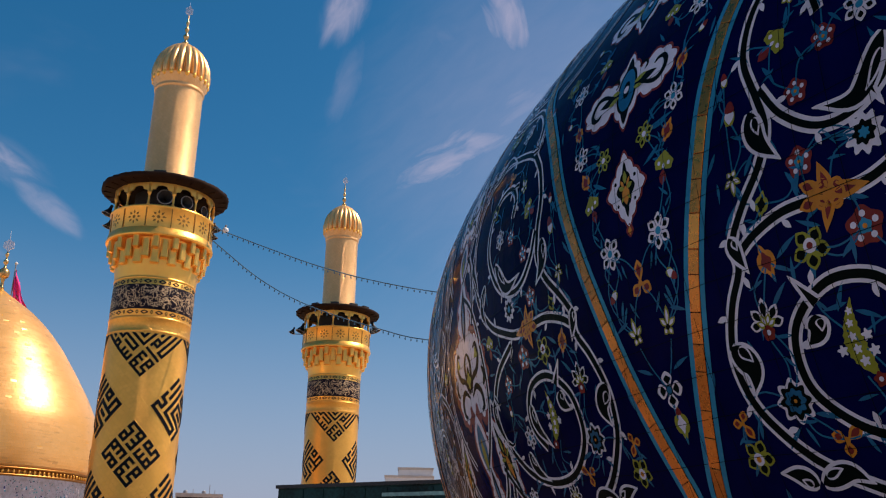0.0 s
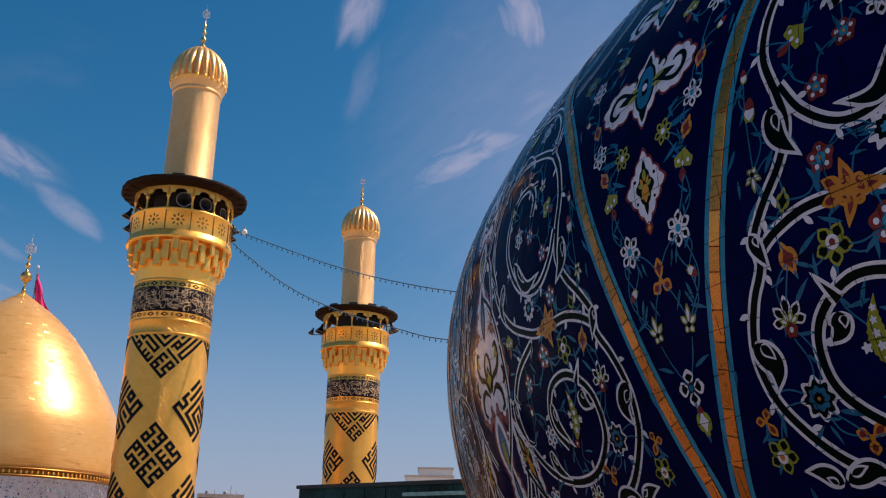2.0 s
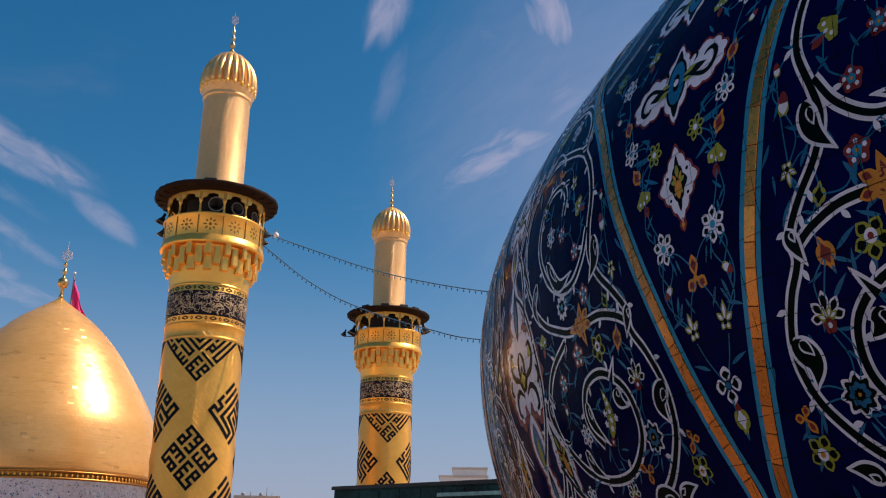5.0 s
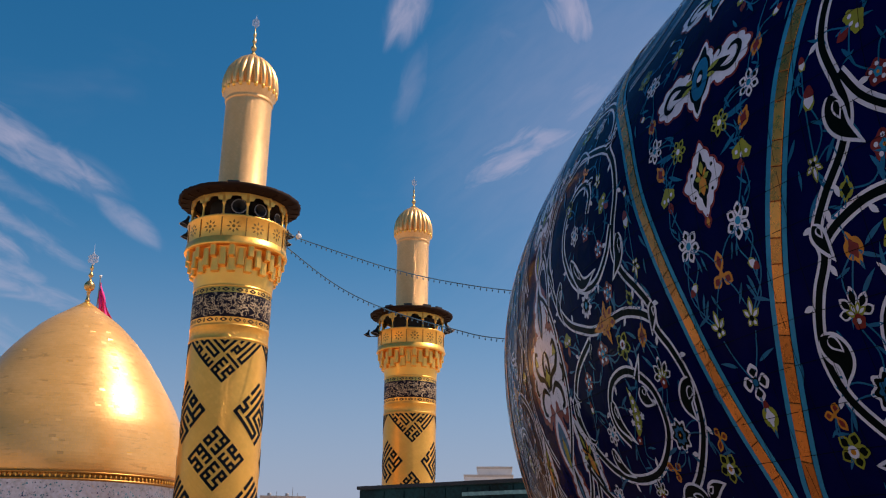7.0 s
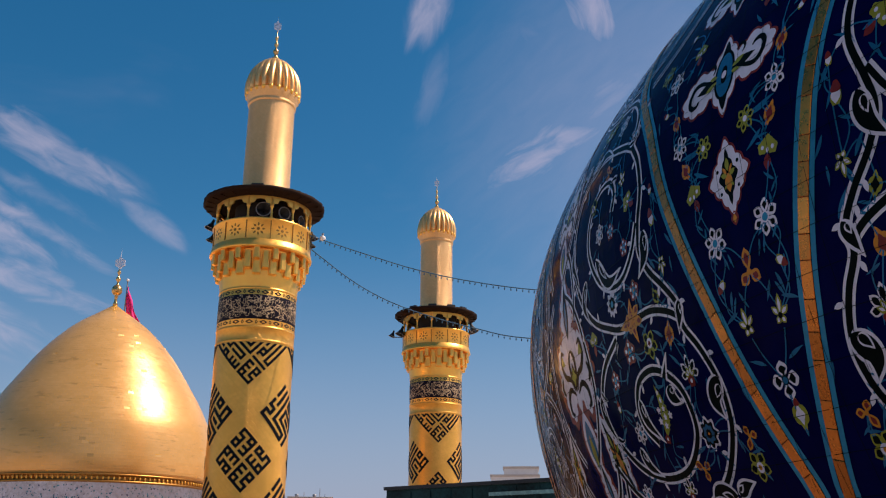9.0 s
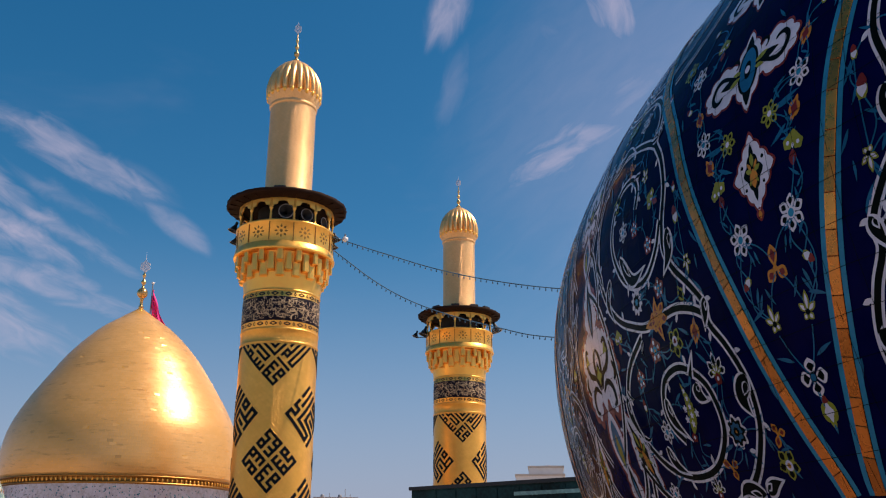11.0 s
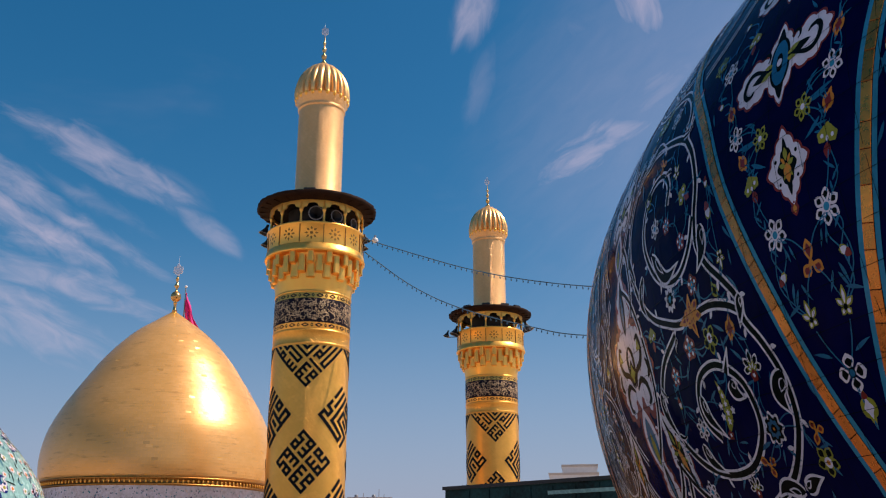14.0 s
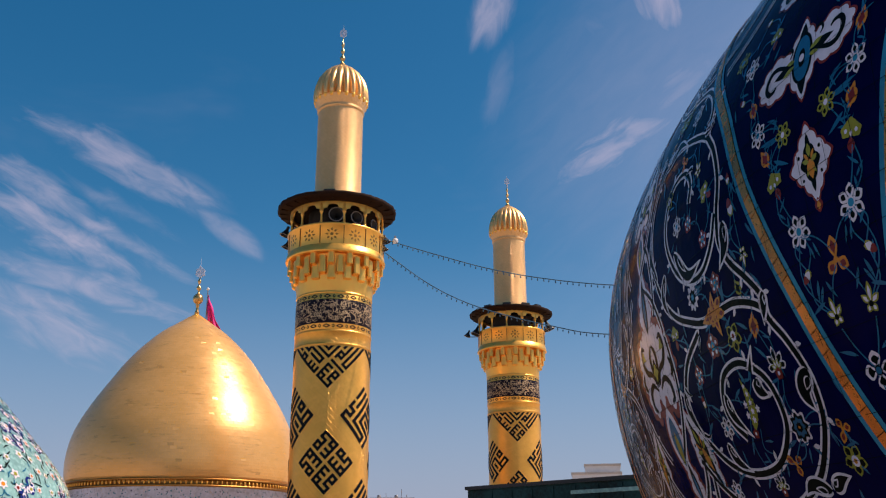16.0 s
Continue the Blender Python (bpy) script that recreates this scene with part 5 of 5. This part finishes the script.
def gilded_tiles(parent, tall=0.17, long=0.34):
    """Courses of flat tiles on the dome, each seated a little askew; a few stand out of true and glint."""
    prof = np.array([tuple(p) for p in smooth_line(GP, 6)])
    run = np.concatenate([[0], np.cumsum(np.hypot(np.diff(prof[:, 0]), np.diff(prof[:, 1])))])
    r = np.random.RandomState(4)
    verts, faces, normals = [], [], []
    for row in range(int(run[-1] / tall)):
        s0, s1 = row * tall, (row + 1) * tall
        (r0, r1), (z0, z1) = np.interp((s0, s1), run, prof[:, 0]), np.interp((s0, s1), run, prof[:, 1])
        if r1 < 0.3:
            break
        up = Vector((0, r1 - r0, z1 - z0)).normalized()
        n = max(10, round(math.tau * r0 / long))
        for k in range(n):
            a0 = math.tau * (k + 0.5 * (row % 2)) / n
            am, half = a0 + math.pi / n, math.pi / n
            luck = r.rand()
            loose = 4.0 if luck < 0.025 else 1.5 if luck < 0.07 else 0.22
            tx, tz = r.randn(2) * math.radians(loose)
            lift = Vector((math.sin(am) * up.z, -math.cos(am) * up.z, -up.y))
            base = len(verts)
            for h in (0.0, 1.0):
                for u, v in ((-1, 0), (1, 0), (1, 1), (-1, 1)):
                    rr, zz = (r0, z0) if v == 0 else (r1, z1)
                    w = half * (1 - 0.005 / (half * rr)) * u
                    e = (0.007 + tx * u * 0.25 * long + tz * (v - 0.5) * tall) * h
                    inset = 0.0025 * (1 if v == 0 else -1)
                    q = Vector((rr * math.sin(am + w), -rr * math.cos(am + w), zz + inset * up.z)) + lift * e
                    verts.append(tuple(q))
                    b = am + w
                    out = Vector((math.sin(b) * up.z, -math.cos(b) * up.z, -up.y))
                    east, north = Vector((math.cos(b), math.sin(b), 0)), Vector((math.sin(b) * up.y, -math.cos(b) * up.y, up.z))
                    normals.append((out - east * tx - north * tz).normalized())
            faces += [tuple(base + i for i in f) for f in ((4, 5, 6, 7), (0, 1, 5, 4), (1, 2, 6, 5), (2, 3, 7, 6), (3, 0, 4, 7))]
    me = bpy.data.meshes.new("gilded_tiles")
    me.from_pydata(verts, [], faces)
    me.materials.append(gilded_tile_surface())
    me.shade_smooth()
    me.normals_split_custom_set_from_vertices(normals)
    ob = new("gilded_tiles", me)
    ob.parent = parent
    return tagged(ob, "small gilded tiles in courses", kind="stuff")


gilded_tiles(gold_dome)
rim = part("rim", lathe([(6.38, 3.63), (6.59, 3.65), (6.59, 3.73), (6.49, 3.75), (6.49, 3.97), (6.61, 3.99), (6.63, 4.07), (6.48, 4.10)], 128), gold_dark, gold_dome, "dark moulded rim with gold studs")
stud = mesh_of(lathe([(0, -0.10), (0.05, -0.08), (0.06, 0.05), (0.03, 0.1), (0, 0.1)], 8), gold_sheet, "stud", True)
for k in range(150):
    shared("stud", stud, rim, Matrix.Rotation(k * math.tau / 150, 4, "Z") @ Matrix.Translation((0, -6.53, 3.86)))
drum = part("drum", lathe([(6.33, -13), (6.33, 3.61), (6.45, 3.63)], 128), drum_tile, gold_dome, "pale blue and white tiled drum")
rg = random.Random(11)
verts, faces, cols = [], [], []
for _ in range(900):
    a, z, w = rg.uniform(-1.2, 1.9), rg.uniform(2.0, 3.5), rg.uniform(0.025, 0.06)
    b, n = len(verts), rg.choice((5, 6, 8))
    for k in range(2 * n):
        t, q = k * math.pi / n, w * (1 if k % 2 else 0.5)
        verts.append((6.34 * math.sin(a + q * math.cos(t) / 6.33), -6.34 * math.cos(a + q * math.cos(t) / 6.33), z + q * math.sin(t)))
    faces.append(tuple(range(b, b + 2 * n)))
    cols.append(rg.choice((WHITE, SKYB, BLUE_INK, SKYB)))
inlay("drum_painting", verts, faces, cols, drum)["kind"] = "stuff"
spike = part("finial", lathe([(0.12, 14.72), (0.17, 14.8), (0.10, 14.9), (0.09, 15.24), (0.14, 15.30), (0.09, 15.37), (0.20, 15.43), (0.29, 15.54), (0.33, 15.70), (0.30, 15.86), (0.20, 15.99), (0.08, 16.08), (0.06, 16.25), (0.15, 16.38), (0.15, 16.48), (0.06, 16.6), (0.05, 16.72), (0.11, 16.84), (0.11, 16.92), (0.04, 17.05), (0.03, 17.4), (0.01, 17.9)], 20), finial_gold, gold_dome, "gold finial of a large and smaller balls")
part("crest", crest_plate(0.27, 0.30, 17.5, 0.04), finial_silver, spike, "silvered leaf-shaped plate", False)
part("spike", lathe([(0.03, 17.6), (0.005, 18.5)], 6), finial_silver, spike)

# ---- flag behind the dome's tip ----
flag = thing("flag", (0, 0, 0), "magenta cloth flag hanging from a thin pole", "flag")
fx, fy = 58.6 * math.sin(radians(-19.42)), 58.6 * math.cos(radians(-19.42))
part("pole", sweep_tube([(fx, fy, EYE + 13.3), (fx - 0.02, fy, EYE + 16.55)], 0.035, 8), grey_metal, flag)
part("knob", lathe([(0.0, -0.1), (0.09, -0.05), (0.09, 0.05), (0, 0.1)], 10), white_paint, flag).location = (fx - 0.02, fy, EYE + 16.6)
part("rope", sweep_tube([(fx + 0.03, fy, EYE + 15.0), (fx + 0.75, fy - 0.1, EYE + 13.9), (fx + 1.35, fy - 0.3, EYE + 13.05)], 0.018, 5), grey_metal, flag)
bm = bmesh.new()
grid = []
for i in range(15):
    t = i / 14
    row = []
    for j in range(9):
        u = j / 8
        wide = 0.10 + 0.95 * t ** 1.3
        x = u * wide + 0.05 * math.sin(9 * t + 5 * u)
        y = 0.12 * math.sin(14 * u + 2 * t) * (0.3 + t)
        row.append(bm.verts.new((fx + x, fy + y, EYE + 16.2 - 2.35 * t * (0.78 + 0.22 * u) - 0.1 * u)))
    grid.append(row)
for a, b in zip(grid, grid[1:]):
    for j in range(8):
        bm.faces.new((a[j], a[j + 1], b[j + 1], b[j]))
cloth = part("cloth", bm, magenta_cloth, flag, "limp magenta cloth in folds")
solid = cloth.modifiers.new("thickness", "SOLIDIFY")
solid.thickness = 0.01

# ---- turquoise dome on the far edge of the terrace ----
ta = radians(-37.3)
turq = thing("turquoise_dome", (22 * math.sin(ta), 22 * math.cos(ta), EYE), "pointed dome in turquoise tile with white and navy flowers", "dome")
TP = smooth_line([(4.3, -0.9), (4.52, -0.3), (4.5, 0.4), (4.25, 1.3), (3.86, 1.9), (3.42, 2.4), (2.62, 3.3), (1.7, 4.2), (0.8, 5.0), (0.1, 5.6)], 6)
part("shell", lathe([tuple(p) for p in TP], 96), teal_tile, turq, "turquoise glazed tile shell")
part("drum", lathe([(4.2, -13), (4.2, -1.1), (4.4, -1.05), (4.4, -0.9), (4.25, -0.9)], 64), concrete, turq)
part("knob", lathe([(0.1, 5.55), (0.2, 5.7), (0.08, 5.9), (0.03, 6.5), (0.005, 6.9)], 12), gold_sheet, turq)
tz, tr = [p[1] for p in TP], [p[0] for p in TP]
verts, faces, cols = [], [], []


def turq_at(a, z, h):
    r = float(np.interp(z, tz, tr)) + h
    return (r * math.sin(a), -r * math.cos(a), z)


def turq_star(a, z, w, n, col, h, inner=0.5):
    b, r = len(verts), float(np.interp(z, tz, tr))
    for i in range(2 * n):
        t, q = i * math.pi / n, w * (1 if i % 2 else inner)
        verts.append(turq_at(a + q * math.cos(t) / r, z + q * math.sin(t) * 0.85, h))
    faces.append(tuple(range(b, b + 2 * n)))
    cols.append(col)


def turq_curl(a, z, L, bend, t0, half, col):
    b, r, x, y = len(verts), float(np.interp(z, tz, tr)), 0.0, 0.0
    for i in range(12):
        h = t0 + bend * i / 11
        w = half * math.sin(math.pi * (0.1 + 0.8 * i / 11))
        for e in (-w, w):
            verts.append(turq_at(a + (x - math.sin(h) * e) / r, z + y + math.cos(h) * e, 0.010))
        x, y = x + L / 11 * math.cos(h), y + L / 11 * math.sin(h)
    for i in range(11):
        faces.append((b + 2 * i, b + 2 * i + 2, b + 2 * i + 3, b + 2 * i + 1))
        cols.append(col)


for row in range(16):
    z = -0.3 + row * 0.31
    count = int(float(np.interp(z, tz, tr)) * 2.9 / 0.34)
    for k in range(count):
        a = -0.7 + 2.9 * (k + 0.5 * (row % 2) + rg.uniform(-0.2, 0.2)) / count
        zz = z + rg.uniform(-0.06, 0.06)
        w = rg.uniform(0.08, 0.13)
        turq_star(a, zz, w, rg.choice((5, 6)), WHITE, 0.011, 0.55)
        turq_star(a, zz, w * 0.4, 6, rg.choice((ORANGE, YELLOW, RED)), 0.016, 0.8)
        for _ in range(3):
            turq_curl(a + rg.uniform(-0.05, 0.05), zz + rg.uniform(-0.16, 0.16), rg.uniform(0.1, 0.26), rg.uniform(-3, 3), rg.uniform(0, 6.3), 0.012, rg.choice((DARK, TEAL, DARK)))
for k in range(34):
    a, z = -0.6 + 2.7 * (k % 17) / 17 + rg.uniform(-0.04, 0.04), (0.75 if k < 17 else 2.3) + 0.35 * (k % 2)
    for _ in range(9):
        x, y = rg.uniform(-0.05, 0.05), rg.uniform(-0.25, 0.25)
        turq_curl(a + x, z + y, rg.uniform(0.2, 0.4), rg.choice((-5, 5)), rg.uniform(0, 6.3), 0.03, BLUE_INK)
        turq_curl(a + x * 1.2, z + y * 1.1, rg.uniform(0.15, 0.3), rg.choice((-5, 5)), rg.uniform(0, 6.3), 0.018, WHITE)
inlay("tile_painting", verts, faces, cols, turq)["kind"] = "stuff"
part("rib_line", lathe([(float(np.interp(z, tz, tr)) + 0.02, z) for z in np.linspace(-0.3, 4.8, 30)], 1, 58, 1.6), GLAZE[TEAL], turq)


# ---- roofs and far houses ----
def ground_at(az, dist):
    return Vector((dist * math.sin(radians(az)), dist * math.cos(radians(az)), 0))


def wall_run(p, q, z0, z1, deep, mat, parent, name, bm=None):
    d = (q - p).normalized()
    n = Vector((-d.y, d.x, 0))
    own = bm is None
    bm = bm or bmesh.new()
    V = [bm.verts.new((v.x, v.y, z)) for z in (z0, z1) for v in (p, q, q + n * deep, p + n * deep)]
    for f in ((0, 1, 5, 4), (1, 2, 6, 5), (2, 3, 7, 6), (3, 0, 4, 7), (4, 5, 6, 7), (3, 2, 1, 0)):
        bm.faces.new([V[i] for i in f])
    return part(name, bm, mat, parent, smooth=False) if own else None


hall = thing("green_roofed_hall", (0, 0, 0), "dark green sheet-clad hall with a flat roof edge", "building")
p0, p1 = ground_at(-2.87, 34), ground_at(12.5, 28.3)
top_z = EYE + 34 * math.tan(radians(4.06))
wall_run(p0, p1, 0, top_z - 0.12, 7, green_metal, hall, "wall")
lip = (p1 - p0).normalized()
back = Vector((-lip.y, lip.x, 0))
wall_run(p0 - lip * 0.06 - back * 0.1, p1 - back * 0.1, top_z - 0.12, top_z, 7.2, black_plastic, hall, "roof_edge")
L = (p1 - p0).length
u = 0.3
while u < L - 0.5:
    w = 0.9
    z = top_z - 0.16
    wall_run(p0 + lip * (u + 0.03) - back * 0.03, p0 + lip * (u + w - 0.03) - back * 0.03, z - 1.6, z - 0.03, 0.025, green_metal, hall, "cladding_panel")
    u += w
for u0, u1, dz, t in ((4.6, 8.8, 0.36, 0.12),):
    wall_run(p0 + lip * u0 - back * 0.07, p0 + lip * u1 - back * 0.07, top_z - dz - t, top_z - dz, 0.035, teal_tile, hall, "teal_strip")


def far_house(name, az0, az1, dist, el0, el1, label, windows=0, mat=None):
    """A plain block far off, with its windows, its parapet and its roof things."""
    h = thing(name, (0, 0, 0), label, "building")
    z1 = EYE + dist * math.tan(radians(el1))
    a, b = ground_at(az0, dist), ground_at(az1, dist)
    wall_run(a, b, 0, z1, 9, mat or plaster_white, h, "wall")
    d = (b - a).normalized()
    n = Vector((-d.y, d.x, 0))
    wall_run(a - d * 0.15 - n * 0.15, b + d * 0.15 - n * 0.15, z1, z1 + 0.35, 9.3, concrete, h, "parapet")
    W = (b - a).length
    for row in range(3):
        for k in range(windows):
            u = W * (k + 0.5) / windows
            z = z1 - 1.0 - 3.0 * row
            wall_run(a + d * (u - 0.55) - n * 0.04, a + d * (u + 0.55) - n * 0.04, z - 1.3, z, 0.3, window_dark, h, "window")
    return h, a, d, n, z1, W


far_house("apartment_house", 3.55, 6.5, 150, 0, 4.70, "pale rendered city house with a flat roof", 6)
h, a, d, n, z1, W = far_house("stair_tower", 4.35, 6.45, 152, 4, 5.18, "white rendered roof block on a city house", 3)
part("roof_box", box(-0.6, 0.6, -0.5, 0.5, 0, 0.28), plaster_white, h, smooth=False).location = a + d * 3.2 + n * 3 + Vector((0, 0, z1 + 0.35))
h, a, d, n, z1, W = far_house("low_house", -8.75, -6.2, 90, 0, 3.22, "low dusky brown house with tanks and masts on its roof", 4, dusky_wall)
tank = mesh_of(lathe([(0, 0), (0.55, 0), (0.6, 0.1), (0.6, 1.0), (0.5, 1.15), (0, 1.2)], 16), grey_metal, "water_tank", True)
for k, u in enumerate((0.7, 2.4)):
    shared("water_tank", tank, h, Matrix.Translation(a + d * u + n * 2 + Vector((0, 0, z1 + 0.35))) @ Matrix.Scale(0.32, 4))
for u, t in ((1.4, 0.5), (2.9, 0.9), (3.4, 0.4)):
    q = a + d * u + n
    part("mast", sweep_tube([(q.x, q.y, z1 + 0.3), (q.x, q.y, z1 + 0.3 + t)], 0.03, 5), grey_metal, h)


# ---- strings of lamps ----
bulb_me = mesh_of(lathe([(0.012, 0.0), (0.014, -0.07), (0.035, -0.11), (0.045, -0.17), (0.03, -0.22), (0, -0.235)], 8), blue_bulb, "lamp", True)


def lamp_string(stops, gap=0.30):
    """A cable through stops of azimuth, elevation and distance, hung with small lamps."""
    s = thing("lamp_string", (0, 0, 0), "sagging cable hung with small unlit lamps", "string lights", "strings of lamps")
    pts = []
    for az, el, dist in smooth_line(stops, 16):
        p = ground_at(az, dist)
        pts.append(Vector((p.x, p.y, EYE + dist * math.tan(radians(el)))))
    part("cable", sweep_tube(pts, 0.026, 6), blue_bulb, s)
    left = gap
    r = random.Random(len(pts))
    for p, q in zip(pts, pts[1:]):
        d = (q - p).length
        while left < d:
            at = p.lerp(q, left / d)
            shared("lamp", bulb_me, s, Matrix.Translation(at) @ pose(0, 0, 0, r.uniform(-12, 12), r.uniform(-12, 12), 0) @ Matrix.Scale(0.75, 4))
            left += gap
        left -= d
    return s


lamp_string([(-8.35, 19.42, 44.6), (-4.4, 18.35, 43.5), (-1.4, 17.55, 42.8), (2.0, 16.85, 42), (6.9, 16.15, 41), (16, 15.3, 39)])
lamp_string([(-8.2, 18.56, 44.6), (-5.0, 16.45, 43.8), (-1.86, 15.06, 43), (2.67, 13.81, 42), (6.4, 13.13, 41), (16, 12.6, 39)], 0.3)


# ---- small lamps where the cables leave the near minaret ----
for az, el, dist, k in ((-7.5, 19.30, 44.4, 0.16), (-9.6, 22.0, 43.6, 0.11)):
    q = ground_at(az, dist)
    o = thing("bulkhead_lamp", (q.x, q.y, EYE + dist * math.tan(radians(el))), "small white round lamp on the gallery cable", "lamp")
    part("globe", lathe([(0.01, -k), (0.6 * k, -0.8 * k), (k, -0.1 * k), (0.8 * k, 0.6 * k), (0.3 * k, 0.9 * k), (0.01, k)], 14), white_paint, o, "white globe")
    part("socket", lathe([(0.3 * k, 0.85 * k), (0.35 * k, 0.95 * k), (0.3 * k, 1.6 * k), (0.05, 1.7 * k)], 10), grey_metal, o)
